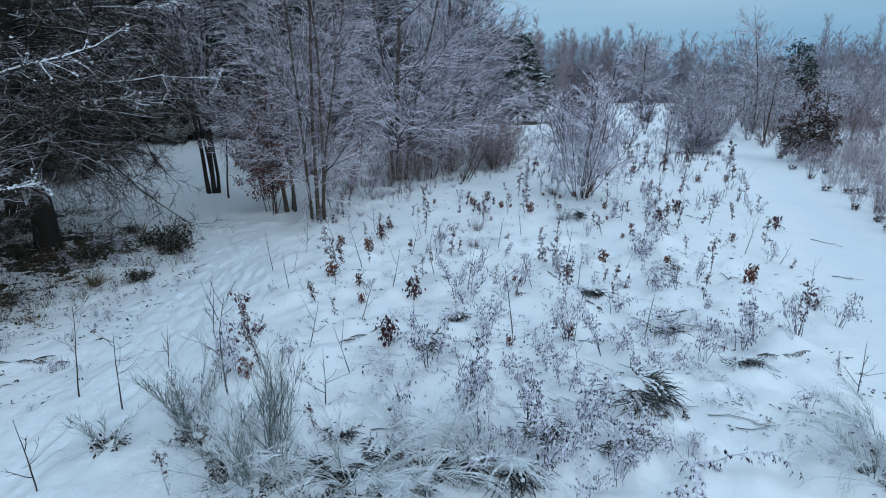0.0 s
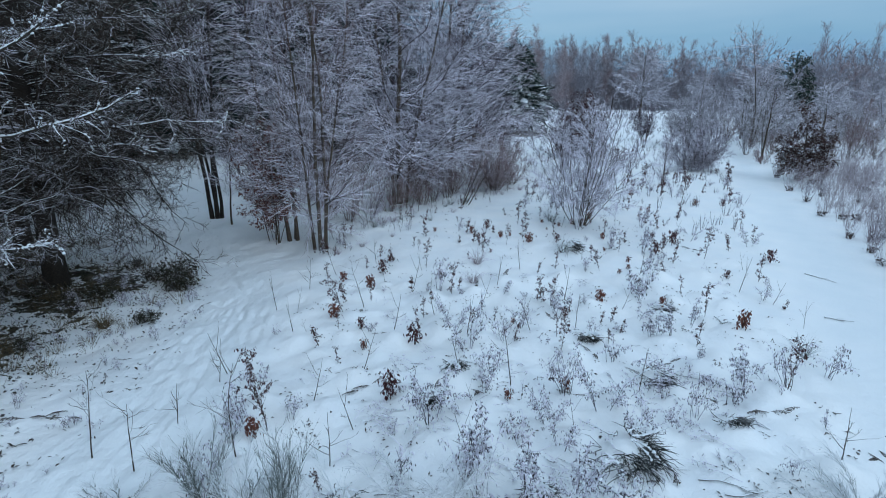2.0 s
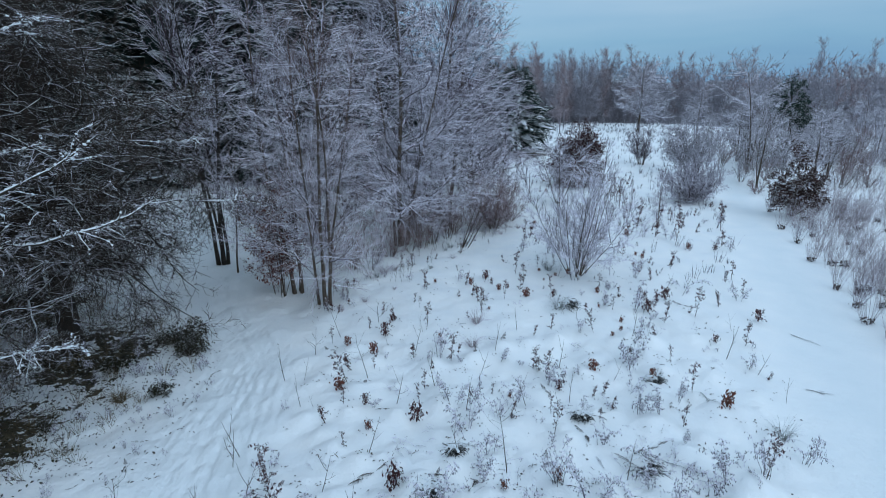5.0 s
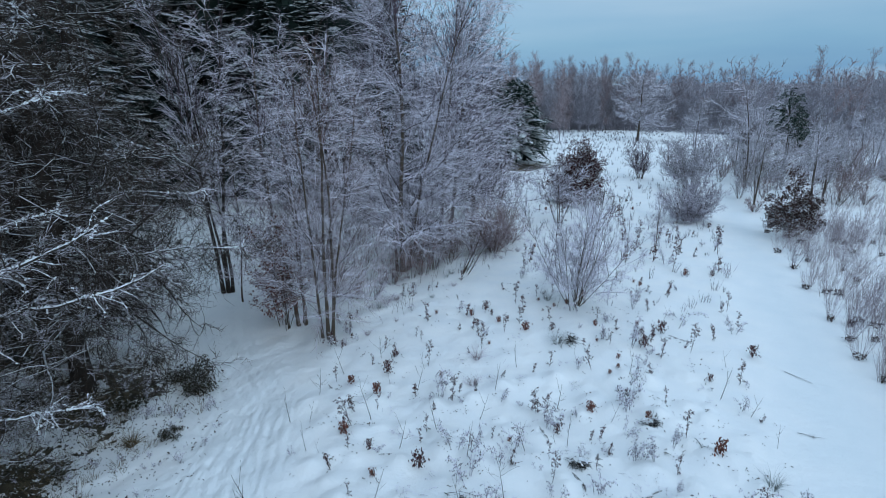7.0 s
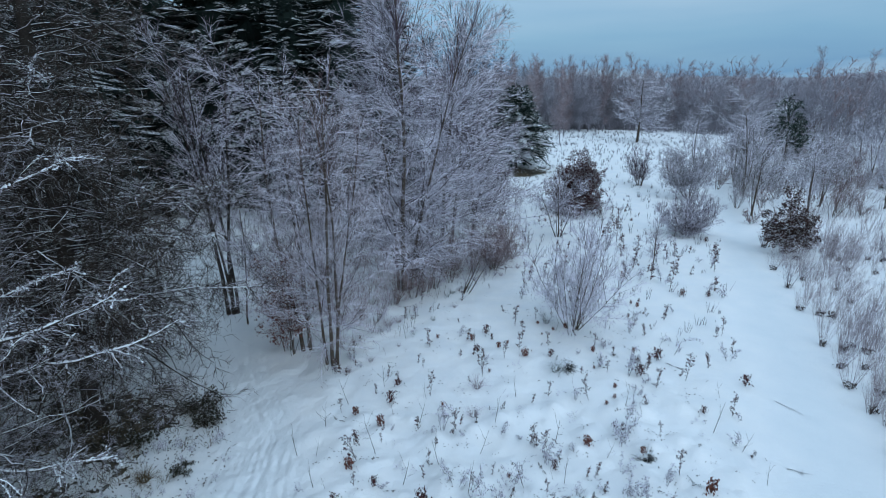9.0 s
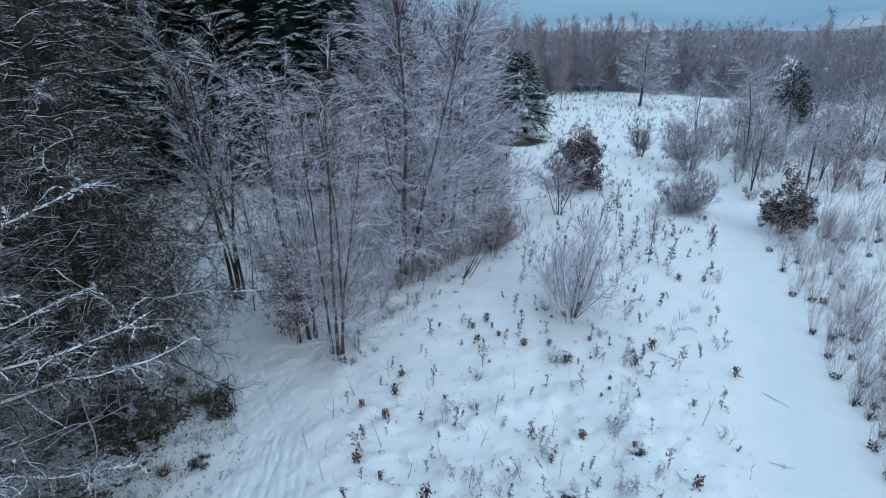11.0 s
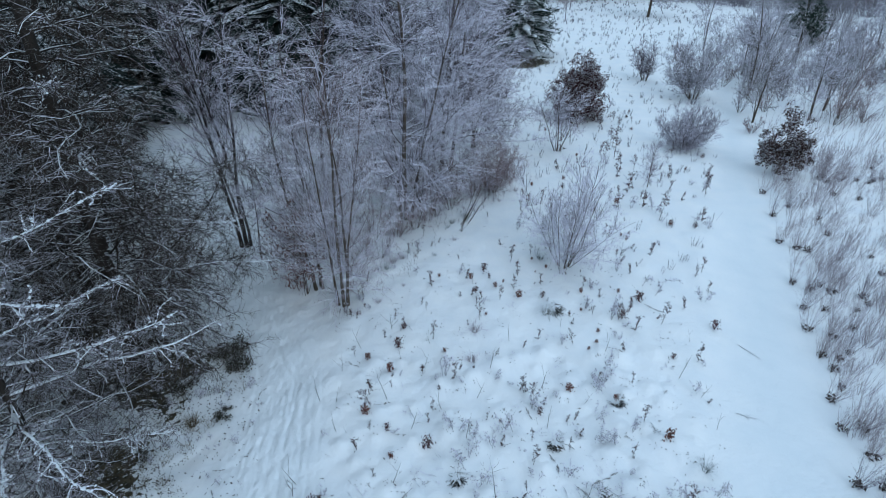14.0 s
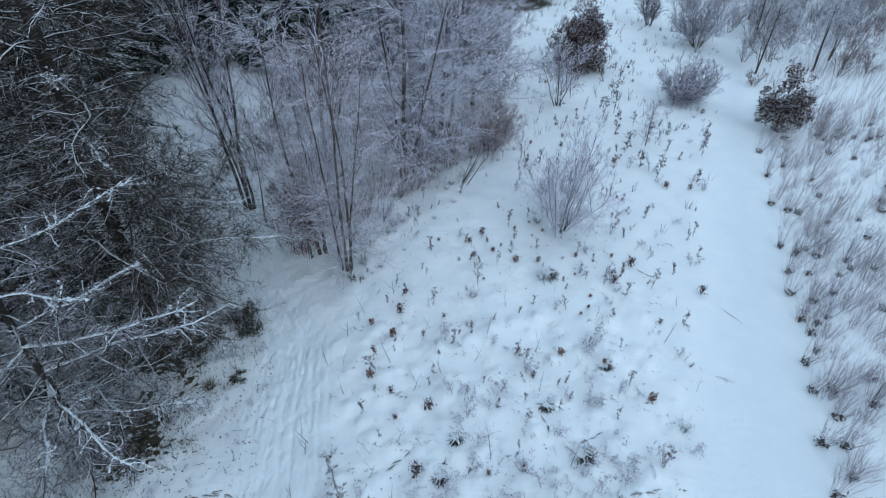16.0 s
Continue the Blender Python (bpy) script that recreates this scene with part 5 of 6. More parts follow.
def bracken(seed, n, size, x, y):
    rng = np.random.default_rng(seed)
    ob = thing("bracken", "collapsed dead bracken fronds dusted with snow", "fern", x, y, group="dead bracken")
    for k in range(n):
        b = Bulk()
        frond(b, rng, (rng.normal() * 0.08, rng.normal() * 0.08, 0.0), rng.random() * 6.283, size * rng.uniform(0.7, 1.2))
        b.part("frond", ob, BRACKEN)
    return ob


SAPS = [sapling(400 + i, h, n, -8, 60) for i, (h, n) in enumerate(((0.65, 100), (0.9, 130), (0.5, 75), (1.1, 160)))]
BROAD = [sapling(405, 1.15, 260, -8, 61, "waist-high sapling with dull purple leaves in the snow", 0.36)]
CLUMPS = [leafy_clump(410 + i, h, n, -9, 60, m) for i, (h, n, m) in enumerate(((0.36, 95, BEECH_LEAF), (0.28, 60, BEECH_LEAF), (0.45, 110, RUSSET)))]
WEEDS = [weed(420 + i, h, n, -10, 60) for i, (h, n) in enumerate(((0.6, 5), (0.8, 6), (0.45, 4), (0.95, 7), (0.5, 3)))]
WHIPS = [bare_whip(430 + i, h, -11, 60, l, a) for i, (h, l, a) in enumerate(((1.4, 0.05, 8), (0.95, 0.14, 2), (1.5, 0.05, 7), (0.8, 0.06, 5)))]
FERNS = [bracken(440 + i, n, s, -12, 60) for i, (n, s) in enumerate(((2, 0.30), (3, 0.34), (3, 0.26)))]
PALE = [tussock(450, 0.55, 90, -13, 60, STRAW), tussock(451, 0.5, 80, -13, 60, BROOM, "arched rimed tussock under snow")]

RODS = [goldenrod(470 + i, h, n, -14, 60, bow) for i, (h, n, bow) in enumerate(((0.85, 4, 0.05), (1.0, 5, 0.09), (0.75, 4, 0.18), (0.8, 3, 0.26), (0.6, 3, 0.08)))]
rng = np.random.default_rng(500)


def put(kinds, i, x, y, s=1.0, turn=None):
    src = kinds[i % len(kinds)]
    m = pose(x, y, float(height(x, y)), 0, 0, rng.uniform(0, 360) if turn is None else turn) @ Matrix.Scale(s, 4)
    if not src.get("used"):
        src["used"] = 1
        src.matrix_basis = m
        return src
    return copy_thing(src, m)


SAP_AT = [(-2.4, 12.6), (0.2, 13.0), (-1.5, 15.7), (-0.5, 14.9), (0.8, 18.8), (-0.6, 18.2), (1.5, 10.4), (2.3, 9.7), (-2.6, 10.4), (2.3, 12.5), (4.8, 12.8), (5.7, 11.0), (6.8, 16.4), (6.8, 15.4), (6.0, 17.4), (7.9, 15.8), (9.1, 16.7), (-3.2, 8.2), (3.8, 10.7), (5.9, 8.3), (1.0, 17.6), (9.0, 20.5), (7.6, 20.1), (2.8, 20.0)]
CLUMP_AT = [(-2.5, 11.6), (-1.6, 10.0), (-0.6, 10.4), (-2.7, 14.0), (-0.3, 18.9), (-1.7, 14.6), (-1.9, 13.4), (-0.1, 14.3), (1.6, 19.4), (6.2, 10.4), (1.1, 8.2), (-0.9, 8.2), (-2.85, 7.05), (2.1, 8.3)]
SAP_FAR = [(8.8, 25.2), (9.9, 29.2), (10.6, 32.3), (9.9, 33.2), (12.2, 37.1), (13.7, 40.5), (10.8, 37.1), (4.1, 25.2), (5.0, 25.8), (12.5, 26.1), (14.0, 26.7), (10.1, 25.2), (9.9, 27.1), (8.3, 30.7), (10.6, 24.0), (12.6, 23.8), (7.4, 33.2), (6.8, 30.7), (9.7, 31.5), (11.8, 29.2), (5.6, 22.6), (6.4, 24.0), (11.0, 34.5), (11.6, 35.6), (10.2, 30.2)]
for i, (x, y) in enumerate(SAP_AT):
    put(SAPS, i, x, y, rng.uniform(0.75, 1.15))
for i, (x, y) in enumerate(((-2.7, 7.25), (-2.35, 11.9), (2.6, 12.3), (1.2, 16.0), (4.4, 14.6))):
    put(BROAD, 0, x, y, 1.0 - 0.1 * i)
for i, (x, y) in enumerate(CLUMP_AT):
    put(CLUMPS, i, x, y, rng.uniform(0.8, 1.15))
for i, (x, y) in enumerate(SAP_FAR):
    put(SAPS, i + 1, x, y, rng.uniform(1.15, 1.7))
WHIP_AT = [(-4.3, 6.4), (-2.9, 6.5), (-1.6, 6.5), (-5.0, 6.6), (-4.3, 4.8), (-1.4, 7.4), (-2.2, 8.1), (-1.1, 11.1), (0.5, 10.6), (-0.8, 13.6), (3.0, 12.7), (-4.1, 8.9), (-4.1, 9.3), (-4.2, 7.5), (-4.0, 12.2), (5.5, 6.4), (0.4, 6.6), (-3.3, 11.0), (-3.5, 13.4), (-3.0, 14.6), (-2.0, 15.6), (7.5, 13.0), (8.2, 17.5), (0.3, 9.2), (1.2, 8.6), (-0.2, 11.8), (1.9, 10.9), (0.9, 12.3), (2.9, 11.0), (-1.9, 12.2), (-1.5, 9.2), (3.4, 8.4), (1.4, 13.4), (2.2, 14.9), (5.4, 14.2)]
WHIP_KIND = [0, 2, 3, 0, 3, 1, 1, 1, 1, 1, 1, 3, 1, 3, 1, 3, 1, 1, 3, 1, 3, 1, 1, 1, 0, 1, 1, 1, 1, 0, 1, 1, 1, 1, 1]
for i, (x, y) in enumerate(WHIP_AT):
    put(WHIPS, WHIP_KIND[i], x, y, rng.uniform(0.85, 1.1))
WEED_AT = [(-0.9, 8.3), (0.0, 7.8), (-0.6, 6.1), (2.1, 8.2), (1.4, 7.6), (3.6, 7.4), (4.0, 7.6), (4.1, 6.8), (6.0, 8.4), (3.8, 8.6), (5.2, 9.3), (1.7, 11.1), (4.8, 12.7), (6.5, 13.1), (2.3, 9.3), (1.2, 10.4), (1.8, 6.7), (1.1, 5.1), (1.9, 4.9), (1.6, 5.3), (4.8, 8.0), (6.9, 8.8), (-2.3, 13.1), (-0.1, 13.1), (5.9, 7.3), (-3.4, 6.4), (-3.2, 7.4), (-3.4, 8.8), (0.6, 8.0), (2.9, 7.0), (3.2, 9.4), (2.0, 7.3), (4.4, 10.4), (0.5, 5.6), (2.8, 8.9), (0.9, 9.1)]
for i, (x, y) in enumerate(WEED_AT):
    if i % 3 != 1:
        put(WEEDS, i, x, y, rng.uniform(0.75, 1.25))
ROD_AT = [(1.8, 6.0), (2.3, 6.6), (2.9, 7.0), (3.5, 6.9), (1.2, 6.9), (1.6, 8.0), (2.6, 7.8), (3.9, 7.7), (4.3, 8.6), (2.0, 9.6), (0.2, 6.3), (0.6, 7.2), (1.0, 5.4), (1.5, 4.9), (2.2, 5.4), (0.3, 8.6), (-0.2, 7.5), (-0.7, 7.0), (3.2, 8.3), (4.6, 7.2), (5.2, 8.2), (3.3, 10.6), (4.4, 11.4), (1.5, 10.6), (2.6, 11.6), (5.6, 9.8), (0.5, 9.9), (3.8, 9.5), (2.9, 5.3), (-3.0, 6.0), (-3.1, 6.6), (4.9, 12.6)]
for i, (x, y) in enumerate(ROD_AT):
    if i % 2 == 0 or i > 27:
        put(RODS, i, x, y, rng.uniform(0.8, 1.3))
for i, (x, y) in enumerate(((1.3, 5.2), (1.6, 5.45), (1.0, 5.0), (1.95, 5.1), (1.15, 5.9), (1.75, 6.9), (1.4, 4.8), (2.3, 4.9))):
    put(RODS, i + 1, x, y, rng.uniform(0.75, 1.05))
gx, gy = scattered(rng, 20, -2.5, 6.8, 4.8, 13.5, lambda x, y: (x < lane(y)[0] - 0.3) & (rng.random(len(x)) < np.clip((x + 3.5) / 6, 0.15, 1)))
for i, (x, y) in enumerate(zip(gx, gy)):
    put(RODS, i, x, y, rng.uniform(0.4, 0.85))
FERN_AT = [(-6.1, 7.6), (-6.5, 7.6), (-0.2, 8.4), (-2.0, 9.1), (-1.4, 8.6), (0.7, 8.4), (2.6, 6.2), (3.7, 8.6), (3.4, 10.4), (1.7, 13.9), (0.9, 13.6), (3.0, 6.0), (2.0, 9.0), (5.3, 7.6), (6.3, 6.6), (2.9, 9.8), (4.2, 9.3)]
for i, (x, y) in enumerate(FERN_AT):
    put(FERNS, i, x, y, rng.uniform(0.8, 1.2))
for i, (x, y) in enumerate(((1.0, 15.4), (3.7, 16.3), (0.8, 13.9), (4.1, 20.2), (-2.3, 20.0), (6.9, 9.5))):
    put(PALE, i, x, y, rng.uniform(0.8, 1.2))

BROOMS = ((-1.75, 4.95, 1.05, 10, 0.08), (-1.95, 4.6, 0.75, 10, 0.5), (-2.45, 5.3, 0.75, 12, 0.6), (-2.2, 4.75, 0.8, 10, 0.9), (-3.0, 5.7, 0.8, 10, 0.4), (-0.9, 4.8, 1.0, 12, 1.0), (-0.2, 5.0, 1.0, 12, 1.1), (0.4, 5.1, 0.85, 10, 1.1), (4.7, 4.95, 0.7, 12, 0.8), (5.1, 5.4, 0.6, 10, 0.8), (-4.0, 5.6, 0.5, 7, 0.6), (-1.3, 4.5, 0.8, 10, 0.9), (4.9, 4.5, 0.9, 10, 0.9))
for i, (x, y, h, n, arch) in enumerate(BROOMS):
    broom(520 + i, h, n, x, y, arch, "upright frosted green broom bush" if arch < 0.3 else "frosted green broom bush bowed by snow")

# small plants between, thinning towards the lane and the trail
def on_meadow(x, y):
    return (x < lane(y)[0] - 0.2) & (x > trail(y) + 1.2) & ((x > -2.2 + 0.0 * y) | (y < 16.5)) & (x > -4.5 + 0.42 * np.maximum(y - 16, 0))


gx, gy = scattered(rng, 62, -4, 9, 4.6, 22, lambda x, y: on_meadow(x, y) & (rng.random(len(x)) < np.clip(1.25 - y / 16, 0.25, 1)))
for i, (x, y) in enumerate(zip(gx, gy)):
    kind = (WEEDS, FERNS, WEEDS, SAPS, WHIPS[1:2])[i % 5]
    put(kind, i // 5, x, y, rng.uniform(0.35, 0.75))

gx, gy = scattered(rng, 95, 2, 17, 16, 44, lambda x, y: (x < lane(y)[0] - 0.3) & (x > 2.2 + 0.16 * (y - 16)) & (np.hypot(x - 4.95, y - 19.4) > 1.0) & (rng.random(len(x)) < 1.3 - y / 50))
for i, (x, y) in enumerate(zip(gx, gy)):
    put((SAPS, WEEDS, CLUMPS, SAPS, RODS)[i % 5], i // 5, x, y, rng.uniform(0.6, 1.1))

gx, gy = scattered(rng, 62, -3.6, 6.0, 10.5, 20.5, on_meadow)
for i, (x, y) in enumerate(zip(gx, gy)):
    put((SAPS, CLUMPS, SAPS, WHIPS[1:2], SAPS)[i % 5], i // 5 + 1, x, y, rng.uniform(0.35, 0.75))

gx, gy = scattered(rng, 110, -5.0, 4.6, 15.5, 28.5, lambda x, y: np.abs(x - (-3.6 + 0.62 * (y - 17.0))) < 0.7 + 0.5 * rng.random(len(x)))
for i, (x, y) in enumerate(zip(gx, gy)):
    put((WHIPS[3:4], SAPS, PALE, WHIPS[1:2], SAPS, WEEDS)[i % 6], i // 6, x, y, rng.uniform(0.35, 0.8))

# stubble of dead stalks over the far meadow
b = Bulk()
gx, gy = scattered(rng, 1250, -2, 40, 19, 110, lambda x, y: (x < lane(y)[0] - 0.2) & (x > 4 + 0.05 * (y - 20)) & (np.hypot(x - 7, y - 60) > 4.6))
for x, y in zip(gx, gy):
    k = rng.integers(2, 6)
    whip_tuft(b, rng, x, y, float(height(x, y)), int(k), rng.uniform(0.3, 0.75), (0.05, 0), 0.35, 3, 0.006 + 0.00018 * y, 0.004 + 0.00012 * y)
tagged(new("meadow_stubble", b.mesh("meadow_stubble", WEED)), "thin dead stalks sticking out of the snow", "weeds", kind="stuff")
b = Bulk()
gx, gy = scattered(rng, 330, -4, 9, 5.5, 24, on_meadow)
at = np.stack([gx, gy, height(gx, gy) + 0.015], 1)
at = np.repeat(at, 3, 0) + rng.normal(size=(len(at) * 3, 3)) * [0.05, 0.05, 0.012]
b.leaves(rng, at, 0.06, 0.03, 0.25, 0.0)
gx, gy = scattered(rng, 520, -9.5, -5.0, 6.0, 15.0, lambda x, y: (x < trail(y) - 0.5) & (rng.random(len(x)) < np.clip((trail(y) - x) / 3, 0.1, 1)))
at = np.stack([gx, gy, height(gx, gy) + 0.02], 1)
at = np.repeat(at, 2, 0) + rng.normal(size=(len(at) * 2, 3)) * [0.06, 0.06, 0.02]
b.leaves(rng, at, 0.07, 0.036, 0.6, 0.0)
# dark leaves on the near side of mounds, in place of shaded hollows
k = np.repeat(np.arange(420), 8)
ang = rng.uniform(3.6, 5.8, len(k))
fx, fy = MOUND_X[k] + np.cos(ang) * MOUND_R[k] * 0.9 + rng.normal(size=len(k)) * 0.05, MOUND_Y[k] + np.sin(ang) * MOUND_R[k] * 0.9 + rng.normal(size=len(k)) * 0.05
keep = (k % 4 > 2) & (fy > 5.6) & (fx < lane(fy)[0] - 0.3) & (fx > -3.2)
b.leaves(rng, np.stack([fx, fy, height(fx, fy) + 0.02], 1)[keep], 0.055, 0.026, 0.6, 0.0)
tagged(new("leaf_scraps", b.mesh("leaf_scraps", BRACKEN)), "dead leaf scraps lying in the snow, and dark leaves as shade at mound feet", "leaves", kind="stuff")

# undergrowth under the larches
b = Bulk()
gx, gy = scattered(rng, 7500, -19, -5.5, 5, 22, lambda x, y: litter(x, y) / 0.62 > 0.15 + 0.75 * rng.random(len(x)))
b.leaves(rng, np.stack([gx, gy, height(gx, gy) + 0.02 + 0.14 * rng.random(len(gx))], 1), 0.065, 0.042, 0.4, 0.0)
tagged(new("undergrowth", b.mesh("undergrowth", LITTER_LEAF)), "dark bramble and ivy leaves under the larches", "undergrowth", kind="stuff")
b = Bulk()
gx, gy = scattered(rng, 300, -14, -5.5, 8, 18, lambda x, y: litter(x, y) / 0.62 > 0.05 + 0.5 * rng.random(len(x)))
for x, y in zip(gx, gy):
    whip_tuft(b, rng, x, y, float(height(x, y)), 14, rng.uniform(0.25, 0.5), (0, 0), 0.8, 0, 0.004)
gx, gy = scattered(rng, 200, 2.4, 11.6, 56.0, 63.0, lambda x, y: litter(x, y) > 0.15)
for x, y in zip(gx, gy):
    whip_tuft(b, rng, x, y, float(height(x, y)), 6, rng.uniform(0.2, 0.4), (0, 0), 0.9, 0, 0.02)
tagged(new("withered_grass", b.mesh("withered_grass", GRASS)), "withered grass under the larches and the spruce", "grass", kind="stuff")
BRAMBLES = [shrub("bramble_bush", "low dark bramble bush under the larches", -6.9 - 1.5 * k, 13.6 - k, 9, 0.6 - 0.15 * k, 1.3, (6, 4), 560 + k, 0.006, twig=BRACKEN, bark=WHIP, foliage=420, leaf=LITTER_LEAF, leaf_size=(0.075, 0.05), group="brambles under the larches", twig_k=2, reach=0.5) for k in range(2)]
gx, gy = scattered(rng, 12, -13, -6.2, 9.5, 17, lambda x, y: litter(x, y) / 0.62 > 0.1 + 0.5 * rng.random(len(x)))
for i, (x, y) in enumerate(zip(gx, gy)):
    copy_thing(BRAMBLES[i % 2], pose(x, y, float(height(x, y)), 0, 0, rng.uniform(0, 360)) @ Matrix.Scale(rng.uniform(0.4, 0.8), 4))
for x, y, s in ((-7.35, 14.3, 1.15), (-7.15, 13.8, 0.9), (-7.9, 14.2, 0.8)):
    copy_thing(BRAMBLES[0], pose(x, y, float(height(x, y)), 0, 0, 70 * x) @ Matrix.Scale(s, 4))
tussock(455, 0.4, 160, -7.6, 11.25, GRASS, "brown withered grass tussock at the larch edge")
gx, gy = scattered(rng, 120, -9.5, -4.6, 5.0, 14, lambda x, y: (x < trail(y) - 0.7))
for i, (x, y) in enumerate(zip(gx, gy)):
    put((WEEDS, WEEDS, FERNS)[i % 3], i // 3, x, y, rng.uniform(0.25, 0.55))

# heaps of bent stalks under snow caps
def brush_heap(seed, x, y, size, top, turn):
    rng = np.random.default_rng(seed)
    z0 = float(height(x, y))
    ob = thing("brush_heap", "dark bent stalks hanging out from under a snow cap", "brush", x, y, group="snow-capped brush heaps")
    n = int(90 + 260 * size)
    a = radians(turn) + rng.normal(size=n) * 0.85
    out = size * (0.45 + 0.5 * rng.random(n))
    sx, sy = np.cos(a) * out, np.sin(a) * out
    start = np.stack([sx, sy, height(x + sx, y + sy) - z0 + 0.015 + 0.2 * top * rng.random(n)], 1)
    b2 = a + rng.normal(size=n) * 0.65
    d = np.stack([np.cos(b2), np.sin(b2), 0.25 * rng.random(n)], 1)
    p = paths(rng, start, d, size * (0.25 + 0.85 * rng.random(n) ** 1.5), 6, -0.14, 0.24)
    p[:, :, 2] = np.maximum(p[:, :, 2], height(x + p[:, :, 0], y + p[:, :, 1]) - z0 + 0.006)
    r = taper(0.004 + 0.005 * rng.random(n), 6, 0.4)
    b = Bulk()
    b.spikes(p, r)
    at, _, _ = along(p, r, rng.integers(0, n, n // 2), rng.random(n // 2))
    b.leaves(rng, at, 0.05, 0.016, 0.4, 0.8)
    b.part("spray", ob, SHADOW_SHOOT, label="drooping stalks, darkened for the shadow under the cap", kind="stuff")
    load = Bulk()
    for k in range(6):
        a = radians(turn) + rng.normal() * 1.1
        s = np.array([[math.cos(a) * 0.2 * size, math.sin(a) * 0.2 * size, top * 0.1 + 0.05]])
        q = paths(rng, s, np.array([[math.cos(a), math.sin(a), -0.1]]), [size * rng.uniform(0.8, 1.4)], 7, -0.04, 0.16)
        q[:, :, 2] = np.maximum(q[:, :, 2], height(x + q[:, :, 0], y + q[:, :, 1]) - z0 + 0.02)
        b = Bulk()
        qr = taper([0.012], 7, 0.4)
        b.spikes(q, qr, 0, 6)
        at, _, ar = along(q, qr, np.zeros(14, int), 0.95 * rng.random(14))
        load.lumps(rng, at + np.stack([0 * ar, 0 * ar, ar * 0.8], 1), 0.022)
        b.part("snowy_stick", ob, LIMB_SNOW, smooth=True)
    load.part("snow_load", ob, SNOW_LUMP, label="clots of snow on the sticks", kind="stuff")
    return ob


for i, heap in enumerate(HEAPS):
    brush_heap(600 + i, *heap)

# fallen sticks
def stick(seed, x, y, length, turn):
    rng = np.random.default_rng(seed)
    ob = thing("fallen_branch", "dark fallen branch lying on the snow", "branch", x, y, group="fallen branches")
    a = radians(turn)
    p = paths(rng, np.array([[0, 0, 0.03]]), np.array([[math.cos(a), math.sin(a), 0.05]]), [length], 7, -0.01, 0.16)
    p[:, :, 2] = height(x + p[:, :, 0], y + p[:, :, 1]) - float(height(x, y)) + 0.022
    r = taper([0.016], 7, 0.35)
    b = Bulk()
    b.tubes(p, r, 6)
    b.part("branch", ob, LIMB_SNOW, smooth=True)
    q, qr = grow(rng, p, r, 6, 0.2, 1.0, 45, 10, length * 0.35, 0.4, 4, 0.6, 0.0, 0.1, 0.3, 0.004, 0.8)
    q[:, :, 2] = height(x + q[:, :, 0], y + q[:, :, 1]) - float(height(x, y)) + 0.02
    for k in range(6):
        b = Bulk()
        b.spikes(q[k:k + 1], qr[k:k + 1], 0, 4)
        b.part("side_twig", ob, WHIP)
    return ob


for i, (x, y, l, turn) in enumerate(((2.6, 6.4, 0.8, -15), (3.4, 6.1, 0.7, -30), (-0.9, 5.9, 0.7, 5), (3.6, 5.8, 0.6, -20), (0.0, 9.5, 0.7, 15), (4.0, 9.1, 0.8, -35), (2.9, 10.2, 0.8, 60), (10.3, 14.75, 0.75, -62), (8.75, 11.6, 0.6, -12), (5.9, 11.0, 0.5, -70))):
    stick(580 + i, x, y, l, turn)


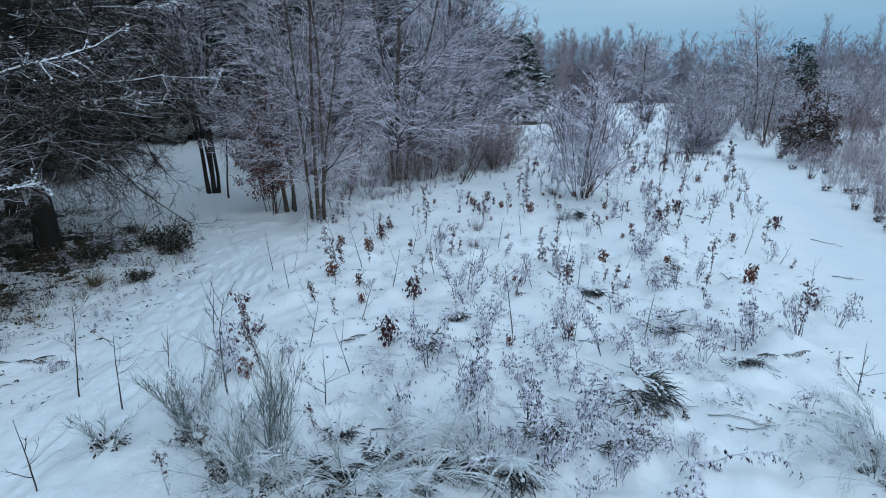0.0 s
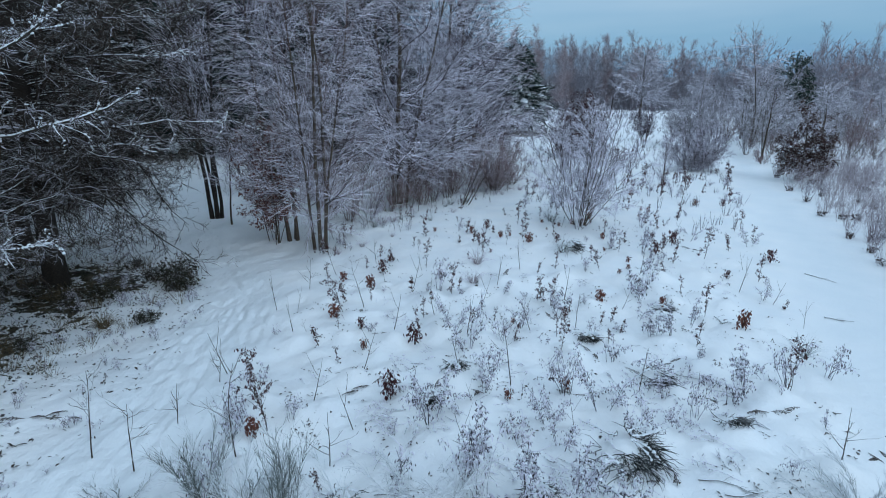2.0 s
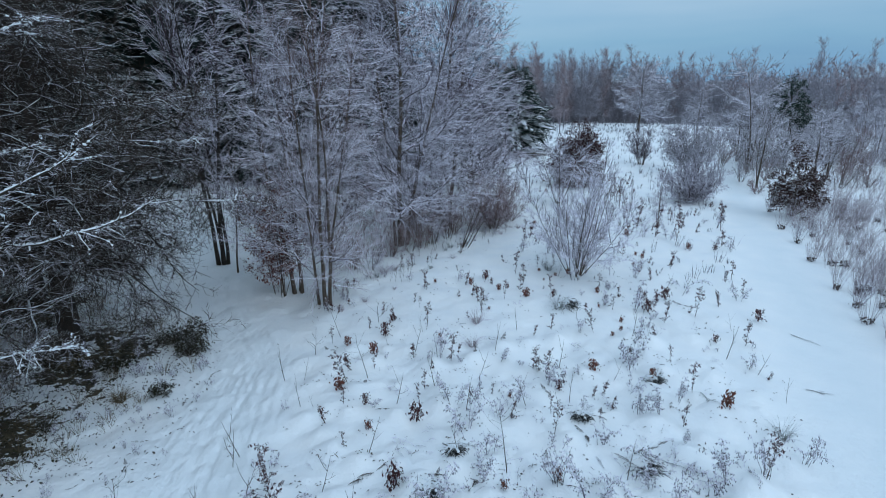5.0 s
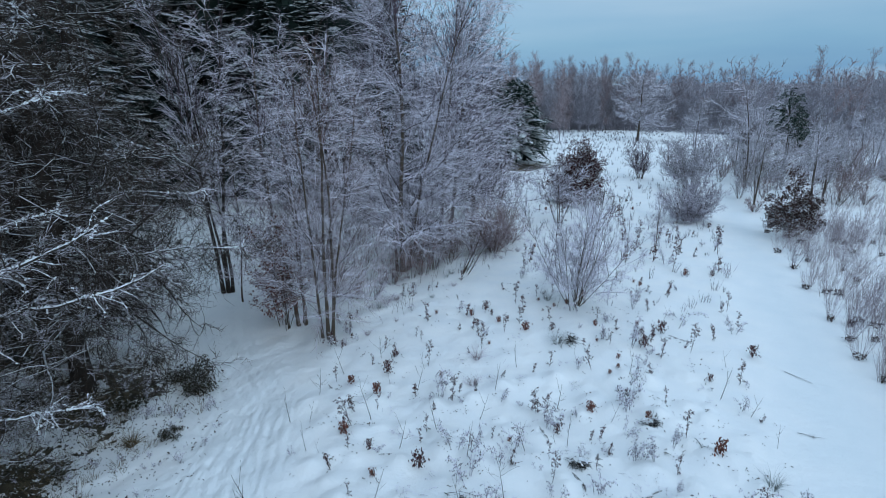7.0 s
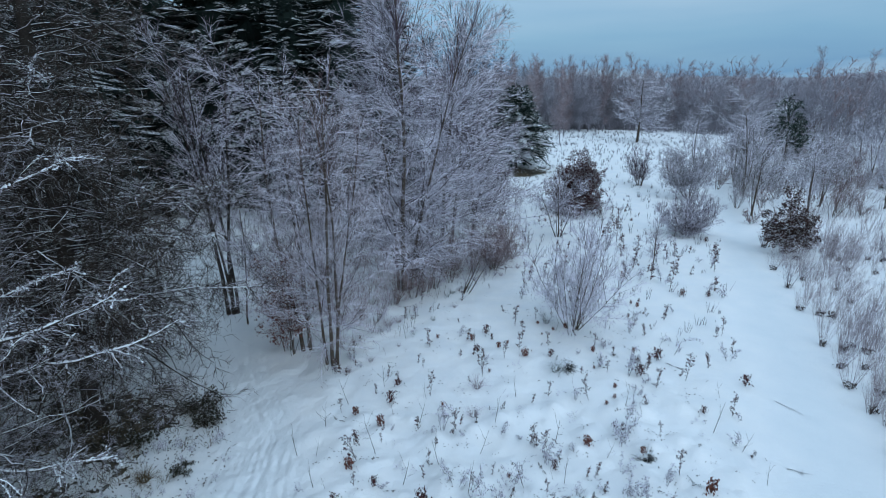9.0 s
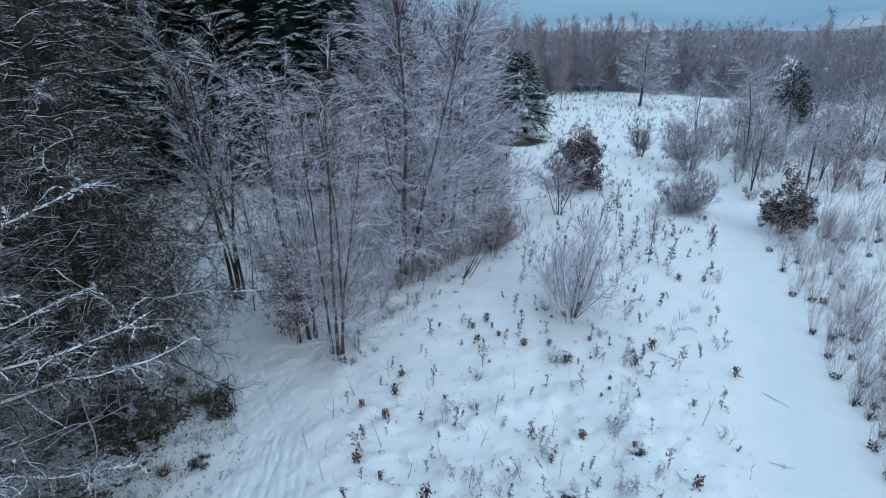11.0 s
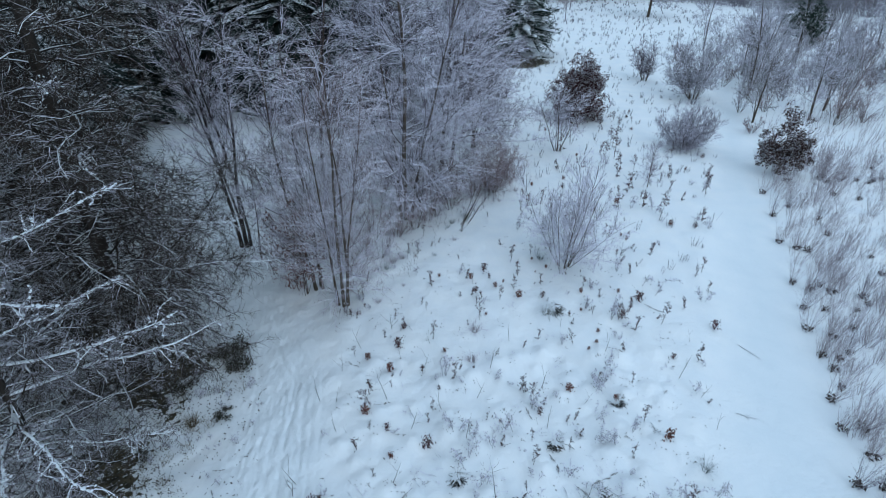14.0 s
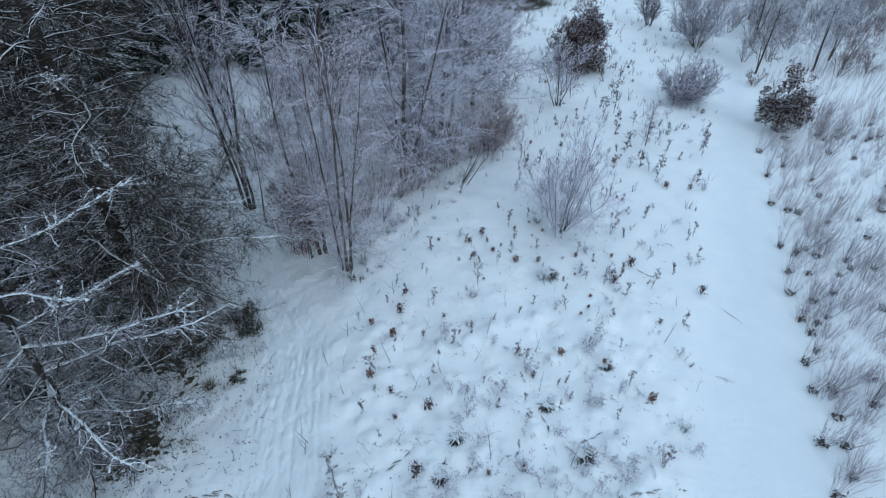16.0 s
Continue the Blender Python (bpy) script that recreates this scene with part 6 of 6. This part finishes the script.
# bent dead stalks lying on the near meadow
def fallen_stalks(seed, length, n):
    rng = np.random.default_rng(seed)
    ob = thing("fallen_stalks", "dark dead stalks lying bent on the snow", "weed", -12, 60, group="fallen stalks on the meadow")
    load, spray, lean = Bulk(), Bulk(), rng.random() * 6.283
    for k in range(n):
        a = lean + rng.normal() * 0.7
        s = np.array([[rng.normal() * 0.16, rng.normal() * 0.16, -0.01]])
        p = paths(rng, s, np.array([[math.cos(a), math.sin(a), 0.4]]), [length * rng.uniform(0.5, 1.1)], 8, -0.11, 0.13)
        p[:, :, 2] = np.maximum(p[:, :, 2], 0.012)
        r = taper([rng.uniform(0.006, 0.011)], 8, 0.4)
        b = Bulk()
        b.spikes(p, r, 0, 4)
        b.part("stalk", ob, SHADOW_SHOOT if k % 2 else WEED)
        q, qr = grow(rng, p, r, 7, 0.3, 1.0, 48, 14, length * 0.24, 0.4, 3, 0.6, -0.2, 0.15, 0.4, 0.005)
        spray.spikes(q, qr)
        at, _, _ = along(q, qr, rng.integers(0, 7, 6), rng.random(6))
        spray.leaves(rng, at, 0.06, 0.018, 0.4, 0.8)
        at, _, ar = along(p, r, np.zeros(5, int), 0.9 * rng.random(5))
        load.lumps(rng, at + np.stack([0 * ar, 0 * ar, ar * 0.7], 1), 0.02)
    spray.part("side_spray", ob, WEED, kind="stuff")
    load.part("snow_load", ob, SNOW_LUMP, label="clots of snow along the stalks", kind="stuff")
    return ob


rng = np.random.default_rng(640)
FALLEN = [fallen_stalks(640 + i, l, n) for i, (l, n) in enumerate(((0.6, 4), (0.45, 3), (0.75, 5), (0.4, 2), (0.55, 3)))]
gx, gy = scattered(rng, 78, -1.6, 5.2, 4.6, 9.6, lambda x, y: rng.random(len(x)) < np.clip(1.9 - y / 6.5, 0.2, 1))
for i, (x, y) in enumerate(zip(gx, gy)):
    put(FALLEN, i, x, y, rng.uniform(0.6, 1.15))
gx, gy = scattered(rng, 46, -3.2, 8.0, 8.5, 17.0, on_meadow)
for i, (x, y) in enumerate(zip(gx, gy)):
    put(FALLEN, i, x, y, rng.uniform(0.4, 0.85))
gx, gy = scattered(rng, 44, -1.5, 11.0, 11.0, 27.0, lambda x, y: on_meadow(x, y) & (x > 0.35 * (y - 16)))
for i, (x, y) in enumerate(zip(gx, gy)):
    put((SAPS, CLUMPS, SAPS)[i % 3], i // 3, x, y, rng.uniform(0.5, 0.95))
